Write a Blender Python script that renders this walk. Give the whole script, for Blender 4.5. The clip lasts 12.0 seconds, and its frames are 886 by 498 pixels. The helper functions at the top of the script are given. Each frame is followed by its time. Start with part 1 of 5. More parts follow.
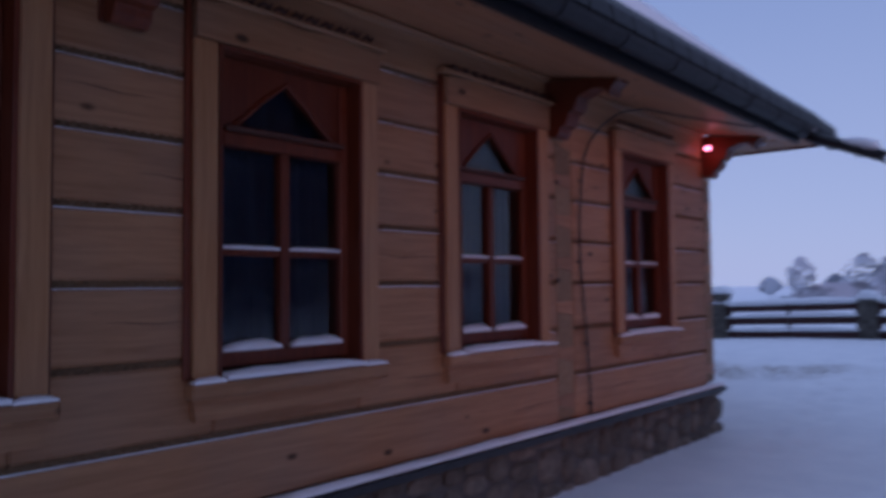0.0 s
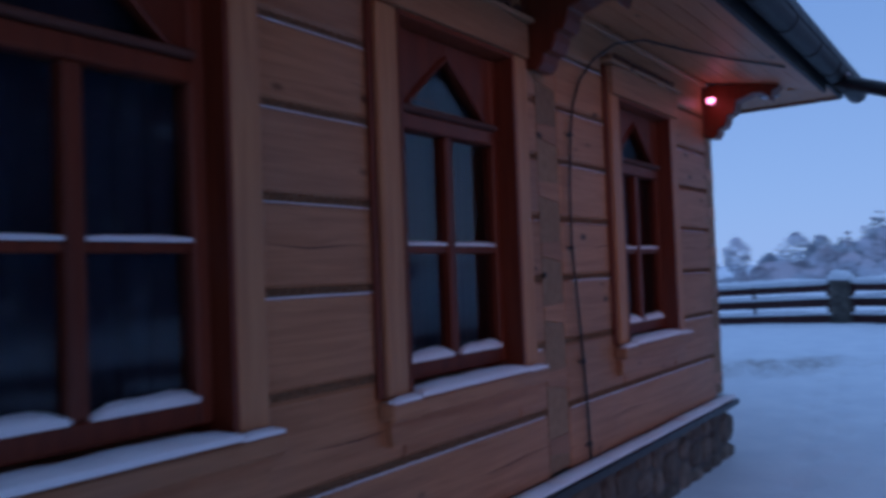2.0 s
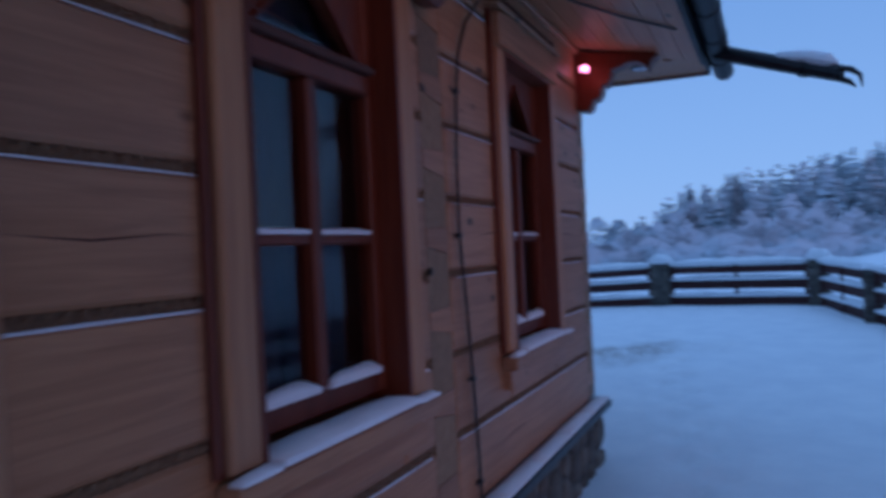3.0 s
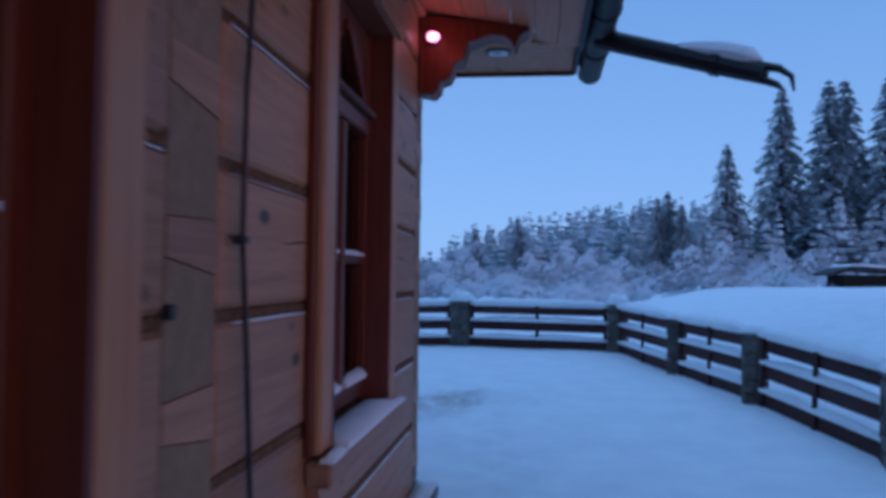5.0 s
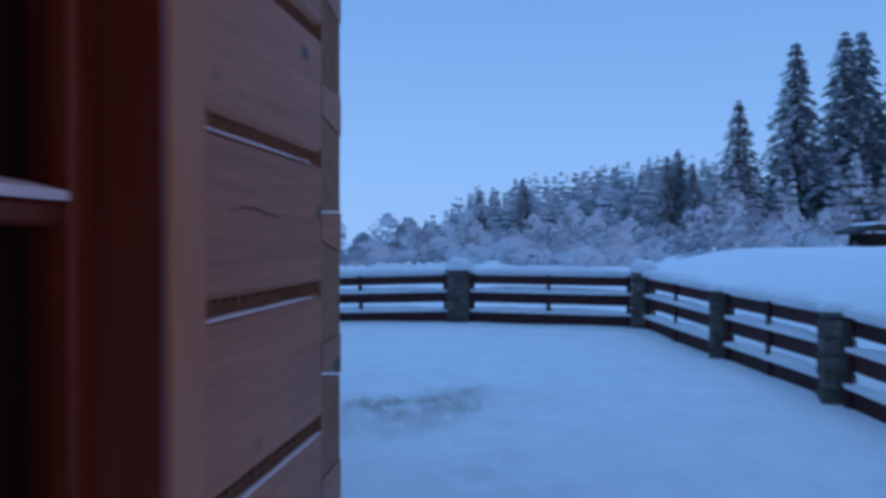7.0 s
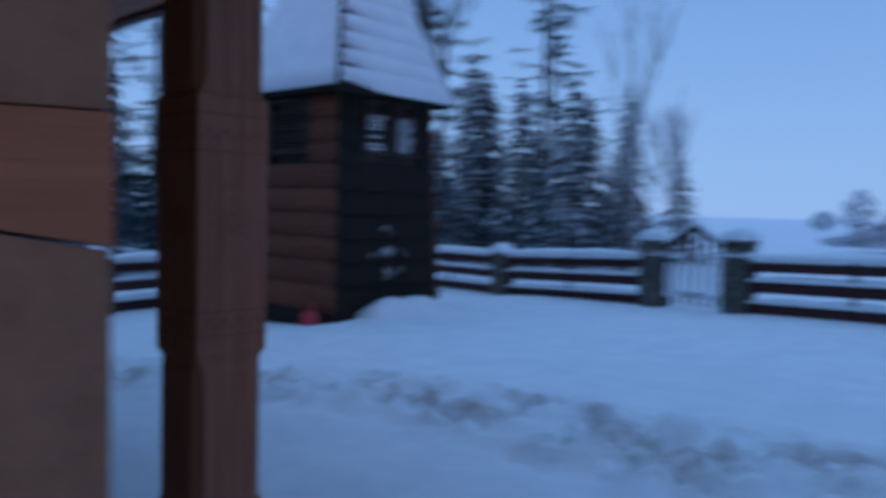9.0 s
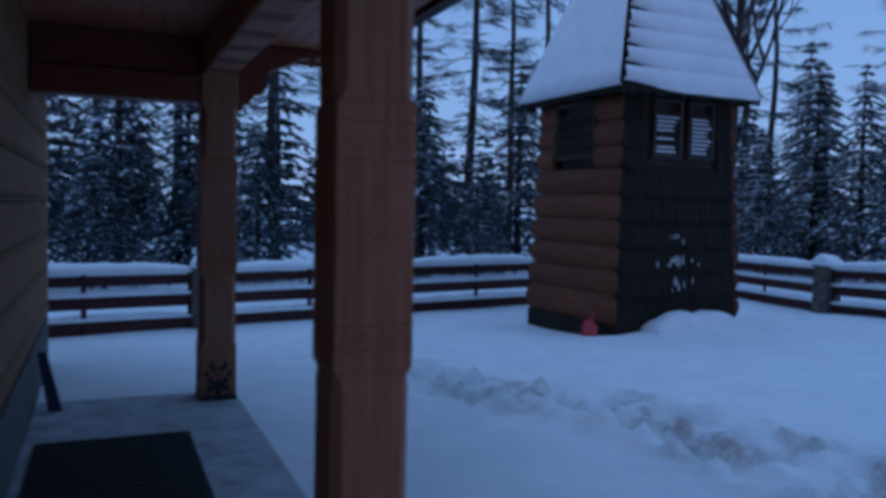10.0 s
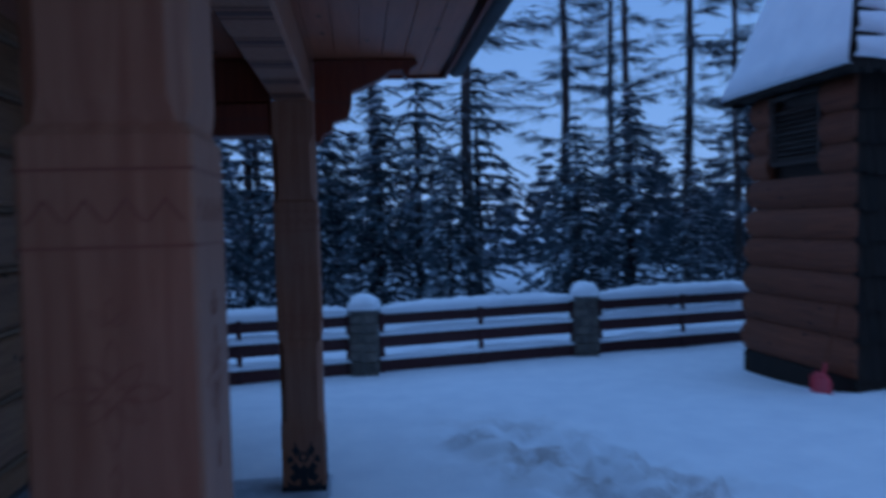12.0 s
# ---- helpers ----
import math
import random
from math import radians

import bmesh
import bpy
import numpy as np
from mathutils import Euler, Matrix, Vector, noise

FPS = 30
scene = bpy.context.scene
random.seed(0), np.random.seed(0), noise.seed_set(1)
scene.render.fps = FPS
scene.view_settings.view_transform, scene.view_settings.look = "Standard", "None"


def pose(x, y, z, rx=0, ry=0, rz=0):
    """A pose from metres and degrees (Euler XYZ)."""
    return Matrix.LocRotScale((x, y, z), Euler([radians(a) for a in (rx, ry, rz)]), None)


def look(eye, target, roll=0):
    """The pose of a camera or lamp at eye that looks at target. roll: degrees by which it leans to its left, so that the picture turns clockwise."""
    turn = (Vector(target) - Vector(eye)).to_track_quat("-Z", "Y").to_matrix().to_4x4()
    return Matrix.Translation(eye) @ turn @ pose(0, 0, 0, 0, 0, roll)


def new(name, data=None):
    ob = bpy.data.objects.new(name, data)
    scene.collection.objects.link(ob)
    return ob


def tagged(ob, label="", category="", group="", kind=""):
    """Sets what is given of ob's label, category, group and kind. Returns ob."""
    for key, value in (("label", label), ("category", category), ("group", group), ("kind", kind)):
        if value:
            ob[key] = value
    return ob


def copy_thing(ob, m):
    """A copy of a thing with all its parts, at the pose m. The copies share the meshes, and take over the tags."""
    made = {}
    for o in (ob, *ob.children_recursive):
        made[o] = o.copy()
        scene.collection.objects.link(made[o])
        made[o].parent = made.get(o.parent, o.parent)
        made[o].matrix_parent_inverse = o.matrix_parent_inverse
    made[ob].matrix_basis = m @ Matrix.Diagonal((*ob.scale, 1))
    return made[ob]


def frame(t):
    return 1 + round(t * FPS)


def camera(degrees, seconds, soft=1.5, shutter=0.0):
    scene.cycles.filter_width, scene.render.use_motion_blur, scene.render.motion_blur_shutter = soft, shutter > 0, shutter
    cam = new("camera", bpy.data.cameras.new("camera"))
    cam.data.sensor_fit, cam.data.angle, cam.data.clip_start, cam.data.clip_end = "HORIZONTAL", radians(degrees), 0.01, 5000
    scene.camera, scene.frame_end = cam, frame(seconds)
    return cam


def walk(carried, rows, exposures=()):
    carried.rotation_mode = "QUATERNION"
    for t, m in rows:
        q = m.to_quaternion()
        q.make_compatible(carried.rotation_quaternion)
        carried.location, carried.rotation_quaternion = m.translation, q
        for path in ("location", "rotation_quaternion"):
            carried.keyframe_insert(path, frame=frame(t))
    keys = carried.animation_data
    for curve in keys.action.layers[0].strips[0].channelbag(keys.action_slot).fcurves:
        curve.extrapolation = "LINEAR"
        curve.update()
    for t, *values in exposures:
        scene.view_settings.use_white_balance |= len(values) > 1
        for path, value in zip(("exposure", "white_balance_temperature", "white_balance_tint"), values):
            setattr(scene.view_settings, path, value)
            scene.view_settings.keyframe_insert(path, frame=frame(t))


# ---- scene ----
cam = camera(58.5, 12.0, soft=3.8, shutter=0.9)
PATH = [
    (0, (2.775, -7.132, 1.419), (1.491, -5.602, 1.518), -0.6),
    (0.5, (2.679, -6.771, 1.441), (1.277, -5.346, 1.512), -1.2),
    (1, (2.391, -6.437, 1.467), (0.99, -5.011, 1.522), -1.7),
    (1.5, (2.102, -6.186, 1.474), (0.785, -4.682, 1.529), -1.8),
    (2, (1.752, -5.886, 1.479), (0.587, -4.261, 1.546), -2.2),
    (2.5, (1.414, -5.582, 1.517), (0.436, -3.838, 1.561), -1.8),
    (3, (1.105, -5.202, 1.529), (0.343, -3.352, 1.537), -2.7),
    (3.5, (0.922, -4.874, 1.531), (0.357, -2.956, 1.548), -3.2),
    (5.5, (0.547, -3.35, 1.52), (0.341, -1.363, 1.601), 1.0),
    (6, (0.547, -2.799, 1.558), (0.333, -0.811, 1.603), -0.3),
    (6.5, (0.522, -2.343, 1.549), (0.305, -0.355, 1.545), -0.3),
    (8.3, (0.453, -0.662, 1.549), (-0.327, 1.179, 1.501), 1.5),
    (8.5, (0.455, -0.506, 1.541), (-0.481, 1.261, 1.495), 1.7),
    (9, (0.564, -0.254, 1.555), (-0.803, 1.202, 1.456), 1.3),
    (9.5, (0.717, 0.094, 1.549), (-0.977, 1.151, 1.443), 1.3),
    (10, (0.652, 0.379, 1.582), (-1.182, 1.169, 1.479), 1.2),
    (10.5, (0.379, 0.721, 1.637), (-1.424, 1.582, 1.539), 0.3),
    (11, (0.091, 1.113, 1.65), (-1.738, 1.915, 1.554), -1.3),
    (11.5, (-0.155, 1.351, 1.695), (-2.104, 1.793, 1.612), -1.6),
    (12, (-0.458, 1.553, 1.751), (-2.446, 1.762, 1.685), -1.6),
]
walk(cam, [(t, look(e, g, r)) for t, e, g, r in PATH],
     [(0, 0.0, 7800, 36), (1.0, -0.03, 7500, 33), (1.5, -0.06, 6800, 26), (2.0, -0.06, 6200, 18), (2.5, -0.04, 6000, 14), (3.5, 0.02, 5850, 11), (6, 0.09, 5850, 9), (8.5, 0.06, 6000, 9),
      (9.5, -0.12, 6300, 13), (10.5, -0.14, 5950, 14), (11, -0.18, 5500, 13), (12, -0.22, 5600, 13)])

# ---- light: overcast blue morning, and small red lamps under the eave, one of them added unseen ----
world = bpy.data.worlds.new("dusk_sky")
scene.world = world
world.use_nodes = True
wt = world.node_tree
wbg = wt.nodes["Background"]
sky = wt.nodes.new("ShaderNodeTexSky")
sky.sky_type = "NISHITA"
sky.sun_disc = False
sky.sun_elevation, sky.sun_rotation = radians(6), radians(122)
sky.air_density, sky.dust_density, sky.ozone_density = 1.0, 0.5, 3.0
cloud = wt.nodes.new("ShaderNodeMix")
cloud.data_type = "RGBA"
cloud.inputs[0].default_value = 0.88
wt.links.new(sky.outputs[0], cloud.inputs[6])
tcw, sep, deck = wt.nodes.new("ShaderNodeTexCoord"), wt.nodes.new("ShaderNodeSeparateXYZ"), wt.nodes.new("ShaderNodeValToRGB")
wt.links.new(tcw.outputs["Generated"], sep.inputs[0])
wt.links.new(sep.outputs[2], deck.inputs[0])
deck.color_ramp.elements[0].position, deck.color_ramp.elements[0].color = 0.0, (0.285, 0.475, 0.83, 1)    # paler cloud low down
deck.color_ramp.elements[1].position, deck.color_ramp.elements[1].color = 0.42, (0.138, 0.295, 0.625, 1)   # deeper blue above
zenith = deck.color_ramp.elements.new(1.0)
zenith.color = (0.29, 0.54, 1.0, 1)                                            # thin bright cloud overhead
gain = wt.nodes.new("ShaderNodeMix")
gain.data_type, gain.blend_type = "RGBA", "MULTIPLY"
gain.inputs[0].default_value, gain.inputs[7].default_value = 1.0, (9.2, 9.2, 9.2, 1)
wt.links.new(deck.outputs[0], gain.inputs[6])
wt.links.new(gain.outputs[2], cloud.inputs[7])
wt.links.new(cloud.outputs[2], wbg.inputs[0])
wbg.inputs[1].default_value = 0.12
sun = new("sun", bpy.data.lights.new("sun", "SUN"))
sun.data.energy, sun.data.angle, sun.data.color = 0.52, radians(25), (1.0, 0.32, 0.22)   # red glow of dawn, low behind the walker
sun.matrix_world = look((8.5, -5.3, 1.0), (0, 0, 0))


# ---- material helpers ----
class Nodes:
    """A small wrapper to write node materials briefly."""

    def __init__(self, name):
        self.mat = bpy.data.materials.new(name)
        self.mat.use_nodes = True
        self.t = self.mat.node_tree
        self.b = self.t.nodes["Principled BSDF"]

    def add(self, kind, **sets):
        n = self.t.nodes.new("ShaderNode" + kind)
        for k, v in sets.items():
            n.inputs[k.replace("_", " ")].default_value = v
        return n

    def link(self, a, b):
        self.t.links.new(a, b)

    def coords(self, scale, shift=True):
        tc, mp = self.add("TexCoord"), self.add("Mapping")
        mp.inputs["Scale"].default_value = scale
        self.link(tc.outputs["Object"], mp.inputs["Vector"])
        if shift:
            oi, mul = self.add("ObjectInfo"), self.add("Math")
            mul.operation = "MULTIPLY"
            mul.inputs[1].default_value = 37.0
            self.link(oi.outputs["Random"], mul.inputs[0])
            self.link(mul.outputs[0], mp.inputs["Location"])
        return mp.outputs[0]

    def ramp(self, fac, stops):
        r = self.add("ValToRGB")
        els = r.color_ramp.elements
        while len(els) < len(stops):
            els.new(0.5)
        for e, (p, c) in zip(els, stops):
            e.position, e.color = p, (*c, 1) if len(c) == 3 else c
        self.link(fac, r.inputs[0])
        return r.outputs[0]

    def mix(self, fac, a, b, how="MIX"):
        m = self.add("Mix")
        m.data_type, m.blend_type = "RGBA", how
        for s, v in ((m.inputs[0], fac), (m.inputs[6], a), (m.inputs[7], b)):
            if hasattr(v, "links"):
                self.link(v, s)
            else:
                s.default_value = v if isinstance(v, float) else (*v, 1)
        return m.outputs[2]

    def bump(self, height, strength, distance=0.01):
        n = self.add("Bump")
        n.inputs["Strength"].default_value, n.inputs["Distance"].default_value = strength, distance
        self.link(height, n.inputs["Height"])
        self.link(n.outputs[0], self.b.inputs["Normal"])

    def done(self, colour=None, rough=0.6, **sets):
        if colour is not None:
            if hasattr(colour, "links"):
                self.link(colour, self.b.inputs["Base Color"])
            else:
                self.b.inputs["Base Color"].default_value = (*colour, 1)
        self.b.inputs["Roughness"].default_value = rough
        for k, v in sets.items():
            self.b.inputs[k.replace("_", " ")].default_value = v
        return self.mat


def wood(name, light, dark, along="y", rough=0.46, knots=True, weather=(0.25, 0.22, 0.2), worn=0.25, tint=0.25):
    """Planed timber: long grain, knots, stains and a tint of its own for each piece."""
    m = Nodes(name)
    s = {"x": (1.2, 22, 22), "y": (22, 1.2, 22), "z": (22, 22, 1.2)}[along]
    k = {"x": (3.2, 6.5, 6.5), "y": (6.5, 3.2, 6.5), "z": (6.5, 6.5, 3.2)}[along]
    v = m.coords(s)
    g = m.add("TexNoise", Scale=1.6, Detail=6.0, Roughness=0.65, Distortion=0.6)
    m.link(v, g.inputs["Vector"])
    c = m.ramp(g.outputs["Fac"], [(0.28, dark), (0.62, light)])
    big = m.add("TexNoise", Scale=1.3, Detail=3.0)
    m.link(m.coords((1, 1, 1)), big.inputs["Vector"])
    patch = m.ramp(big.outputs["Fac"], [(0.45, (0, 0, 0)), (0.75, (1, 1, 1))])
    w = m.add("Math")
    w.operation = "MULTIPLY"
    w.inputs[1].default_value = worn
    m.link(patch, w.inputs[0])
    c = m.mix(w.outputs[0], c, weather)
    if knots:
        kn = m.add("TexVoronoi", Scale=1.0, Randomness=1.0)
        m.link(m.coords(k), kn.inputs["Vector"])
        kf = m.ramp(kn.outputs["Distance"], [(0.07, (1, 1, 1)), (0.14, (0, 0, 0))])
        c = m.mix(kf, c, tuple(a * 0.22 for a in dark))
    oi = m.add("ObjectInfo")
    tr = m.ramp(oi.outputs["Random"], [(0.0, (1 - tint,) * 3), (1.0, (1, 1, 1))])
    c = m.mix(1.0, c, tr, "MULTIPLY")
    m.bump(g.outputs["Fac"], 0.35, 0.004)
    return m.done(c, rough, Specular_IOR_Level=0.3)


def snow_mat(grit=""):
    m = Nodes("snow")
    a = m.add("TexNoise", Scale=3.0, Detail=5.0, Roughness=0.6)
    m.link(m.coords((1, 1, 1), False), a.inputs["Vector"])
    f = m.add("TexNoise", Scale=60.0, Detail=3.0)
    m.link(m.coords((1, 1, 1), False), f.inputs["Vector"])
    h = m.mix(0.35, a.outputs["Fac"], f.outputs["Fac"])
    m.bump(h, 0.5, 0.03)
    c = m.ramp(a.outputs["Fac"], [(0.3, (0.78, 0.80, 0.84)), (0.7, (0.88, 0.89, 0.91))])
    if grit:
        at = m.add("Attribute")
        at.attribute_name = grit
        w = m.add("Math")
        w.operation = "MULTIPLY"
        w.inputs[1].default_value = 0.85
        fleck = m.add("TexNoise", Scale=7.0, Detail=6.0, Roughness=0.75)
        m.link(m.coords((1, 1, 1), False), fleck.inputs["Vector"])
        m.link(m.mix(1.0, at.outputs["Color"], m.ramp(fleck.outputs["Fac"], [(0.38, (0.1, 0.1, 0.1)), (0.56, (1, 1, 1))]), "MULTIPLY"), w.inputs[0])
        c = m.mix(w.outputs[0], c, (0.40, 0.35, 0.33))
    return m.done(c, 0.75)


def speckle(name, a, b, scale, rough=0.7, strength=0.4, depth=0.01, tint=0.3):
    m = Nodes(name)
    n = m.add("TexNoise", Scale=scale, Detail=6.0, Roughness=0.65)
    m.link(m.coords((1, 1, 1)), n.inputs["Vector"])
    c = m.ramp(n.outputs["Fac"], [(0.3, a), (0.7, b)])
    oi = m.add("ObjectInfo")
    c = m.mix(1.0, c, m.ramp(oi.outputs["Random"], [(0.0, (1 - tint,) * 3), (1.0, (1, 1, 1))]), "MULTIPLY")
    m.bump(n.outputs["Fac"], strength, depth)
    return m.done(c, rough)


def frosted(name, base, white, share, scale):
    """Needles or bark on which snow has caught in patches."""
    m = Nodes(name)
    n = m.add("TexNoise", Scale=scale, Detail=4.0)
    m.link(m.coords((1, 1, 1)), n.inputs["Vector"])
    ri = m.add("NewGeometry")
    c0 = m.mix(ri.outputs["Random Per Island"], tuple(0.6 * v for v in base), base)
    c = m.mix(m.ramp(n.outputs["Fac"], [(share - 0.06, (0, 0, 0)), (share + 0.06, (1, 1, 1))]), c0, white)
    return m.done(c, 0.8)


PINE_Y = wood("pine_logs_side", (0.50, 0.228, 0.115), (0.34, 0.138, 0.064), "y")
# same pine as the side logs, with the porch's shade put into the colour
PINE_X_SHADED = wood("pine_logs_front", (0.30, 0.135, 0.058), (0.18, 0.068, 0.028), "x", 0.7)
PINE_Z = wood("pine_boards_upright", (0.52, 0.235, 0.108), (0.39, 0.15, 0.064), "z", knots=False, tint=0.1)
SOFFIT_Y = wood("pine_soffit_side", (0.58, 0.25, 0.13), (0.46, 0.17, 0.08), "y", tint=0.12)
# porch planks: soffit pine made darker, shade under the roof painted in
SOFFIT_X_SHADED = wood("pine_soffit_porch", (0.40, 0.125, 0.06), (0.29, 0.082, 0.038), "x", tint=0.12)
END_GRAIN = speckle("pine_end_grain", (0.25, 0.145, 0.08), (0.37, 0.225, 0.13), 26, 0.75)
MAHOGANY = wood("mahogany_stain", (0.20, 0.036, 0.013), (0.115, 0.019, 0.008), "z", 0.45, knots=False, worn=0.1)
MAHOGANY_X = wood("mahogany_stain_beam", (0.22, 0.042, 0.016), (0.13, 0.023, 0.010), "x", 0.5, knots=False, worn=0.1)
POST_WOOD = wood("larch_post", (0.37, 0.15, 0.08), (0.26, 0.09, 0.046), "z", 0.6, knots=False, tint=0.1)
CARVE_FAINT = Nodes("shallow_carving").done((0.24, 0.075, 0.04), 0.7)
CARVE = Nodes("carved_dark_lines").done((0.10, 0.030, 0.018), 0.7)
BLACK_ORN = Nodes("black_ornament").done((0.012, 0.011, 0.012), 0.5)
ROPE = speckle("tarred_rope", (0.14, 0.075, 0.04), (0.31, 0.17, 0.09), 70, 0.9, 0.8)
SNOW = snow_mat()
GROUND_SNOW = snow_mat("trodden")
STONE = speckle("rubble_stone", (0.10, 0.085, 0.07), (0.30, 0.25, 0.20), 9, 0.85, 0.7, 0.02, 0.5)
MORTAR = speckle("mortar", (0.10, 0.095, 0.09), (0.17, 0.16, 0.15), 30, 0.9)
FLASHING = speckle("dark_sheet_metal", (0.018, 0.018, 0.022), (0.03, 0.03, 0.036), 20, 0.4)
TIN = speckle("black_gutter", (0.006, 0.007, 0.009), (0.014, 0.014, 0.018), 14, 0.6)
CABLE = Nodes("black_cable").done((0.012, 0.012, 0.013), 0.45)
RAIL = wood("red_fence_board", (0.085, 0.024, 0.023), (0.042, 0.013, 0.014), "y", 0.65, knots=False, worn=0.35, weather=(0.07, 0.04, 0.04))
PILLAR = speckle("fence_stone", (0.075, 0.065, 0.058), (0.24, 0.20, 0.165), 12, 0.85, 0.8, 0.02, 0.45)
PILLAR_BARE = speckle("fence_mortar", (0.12, 0.115, 0.11), (0.20, 0.19, 0.18), 25, 0.9)
GATE_SNOWY = frosted("frosted_board", (0.36, 0.30, 0.30), (0.8, 0.82, 0.86), 0.46, 9)
SIDING = wood("tower_siding_red", (0.205, 0.062, 0.027), (0.10, 0.028, 0.012), "x", 0.7, knots=True, worn=0.35, weather=(0.10, 0.045, 0.024))
SHINGLE = wood("tower_weathered_shingle", (0.026, 0.018, 0.012), (0.010, 0.007, 0.006), "z", 0.9, knots=False, worn=0.5, weather=(0.022, 0.020, 0.018))
LOUVRE = wood("louvre_dark", (0.06, 0.04, 0.03), (0.03, 0.02, 0.016), "x", 0.7, knots=False)
CONCRETE = speckle("porch_concrete", (0.30, 0.31, 0.33), (0.62, 0.64, 0.68), 5, 0.85, 0.4)
MAT_RUBBER = speckle("black_rubber", (0.004, 0.004, 0.004), (0.012, 0.012, 0.012), 60, 0.8, 0.6)
RED_PLASTIC = Nodes("red_plastic").done((0.55, 0.04, 0.06), 0.35)
BLUE_PLASTIC = Nodes("blue_plastic").done((0.010, 0.022, 0.06), 0.6)
# pale curtain given a near-black blue, the dimness behind the panes put into colour
CURTAIN_DIM = Nodes("net_curtain").done((0.026, 0.042, 0.068), 0.9)
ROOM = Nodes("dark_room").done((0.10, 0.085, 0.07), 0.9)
BARK = frosted("bark", (0.035, 0.028, 0.026), (0.45, 0.47, 0.5), 0.66, 2.5)
BIRCH_BARK = frosted("pale_bark", (0.16, 0.15, 0.15), (0.5, 0.52, 0.55), 0.55, 3)
NEEDLE = frosted("dark_needles", (0.052, 0.076, 0.090), (0.36, 0.40, 0.45), 0.63, 1.8)
# snowy trees farther off: distance haze is put into these paler, bluer colours
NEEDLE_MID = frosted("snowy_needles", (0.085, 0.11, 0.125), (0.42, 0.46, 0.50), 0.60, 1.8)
NEEDLE_HAZE = frosted("rimed_needles", (0.33, 0.37, 0.40), (0.55, 0.59, 0.63), 0.51, 0.6)
NEEDLE_FAR_HAZE = frosted("frosted_needles", (0.27, 0.32, 0.35), (0.47, 0.52, 0.55), 0.55, 0.9)
SCRUB_HAZE = frosted("rimed_twigs", (0.33, 0.36, 0.40), (0.58, 0.62, 0.67), 0.50, 0.35)

glass = Nodes("window_glass")
gl, tr, fr, mx = glass.add("BsdfGlossy"), glass.add("BsdfTransparent"), glass.add("LayerWeight"), glass.add("MixShader")
pw, ad = glass.add("Math"), glass.add("Math")
pw.operation, ad.operation = "POWER", "MULTIPLY_ADD"
pw.inputs[1].default_value, ad.inputs[1].default_value, ad.inputs[2].default_value = 3.5, 0.16, 0.03
gl.inputs["Roughness"].default_value = 0.06
tr.inputs[0].default_value = (0.80, 0.84, 0.88, 1)
fr.inputs[0].default_value = 0.5
glass.link(fr.outputs["Facing"], pw.inputs[0])
glass.link(pw.outputs[0], ad.inputs[0])
glass.link(ad.outputs[0], mx.inputs[0])
glass.link(tr.outputs[0], mx.inputs[1])
glass.link(gl.outputs[0], mx.inputs[2])
glass.link(mx.outputs[0], glass.t.nodes["Material Output"].inputs[0])
GLASS = glass.mat
bulb_m = Nodes("pink_lamp_glow")
bulb_m.done((1, 0.3, 0.4), 0.4, Emission_Color=(1.0, 0.26, 0.48, 1), Emission_Strength=5.0)
BULB = bulb_m.mat


# ---- mesh helpers ----
def box(bm, a, b, bevel=0.0):
    """A box from corner a to corner b, its edges chamfered, in bm."""
    t = bmesh.new()
    bmesh.ops.create_cube(t, size=1)
    for v in t.verts:
        v.co = Vector([a[i] + (v.co[i] + 0.5) * (b[i] - a[i]) for i in range(3)])
    if bevel:
        bmesh.ops.bevel(t, geom=list(t.edges), offset=bevel, segments=1, affect="EDGES")
    merge(bm, t)
    return bm


def merge(bm, t):
    me = bpy.data.meshes.new("tmp")
    t.to_mesh(me)
    t.free()
    bm.from_mesh(me)
    bpy.data.meshes.remove(me)


def prism(bm, outline, lo, hi, axis="y"):
    """A flat outline, pushed along an axis from lo to hi. For y the outline is (x, z), for x (y, z), for z (x, y)."""
    def at(p, d):
        return {"y": (p[0], d, p[1]), "x": (d, p[0], p[1]), "z": (p[0], p[1], d)}[axis]
    a = [bm.verts.new(at(p, lo)) for p in outline]
    b = [bm.verts.new(at(p, hi)) for p in outline]
    n = len(a)
    bm.faces.new(a)
    bm.faces.new(b[::-1])
    for i in range(n):
        bm.faces.new((a[i], b[i], b[(i + 1) % n], a[(i + 1) % n]))
    bmesh.ops.recalc_face_normals(bm, faces=bm.faces[-(n + 2):])
    return bm


def tube(bm, pts, radii, sides=6):
    """A round bar along pts, with a radius for each point."""
    pts = [Vector(p) for p in pts]
    if not hasattr(radii, "__len__"):
        radii = [radii] * len(pts)
    rings = []
    for i, p in enumerate(pts):
        d = (pts[min(i + 1, len(pts) - 1)] - pts[max(i - 1, 0)]).normalized()
        u = d.orthogonal().normalized() if abs(d.z) > 0.9 else d.cross(Vector((0, 0, 1))).normalized()
        w = d.cross(u)
        rings.append([bm.verts.new(p + radii[i] * (math.cos(a) * u + math.sin(a) * w))
                      for a in (2 * math.pi * k / sides for k in range(sides))])
    for r, s in zip(rings, rings[1:]):
        for k in range(sides):
            bm.faces.new((r[k], r[(k + 1) % sides], s[(k + 1) % sides], s[k]))
    bm.faces.new(rings[0][::-1])
    bm.faces.new(rings[-1])
    return bm


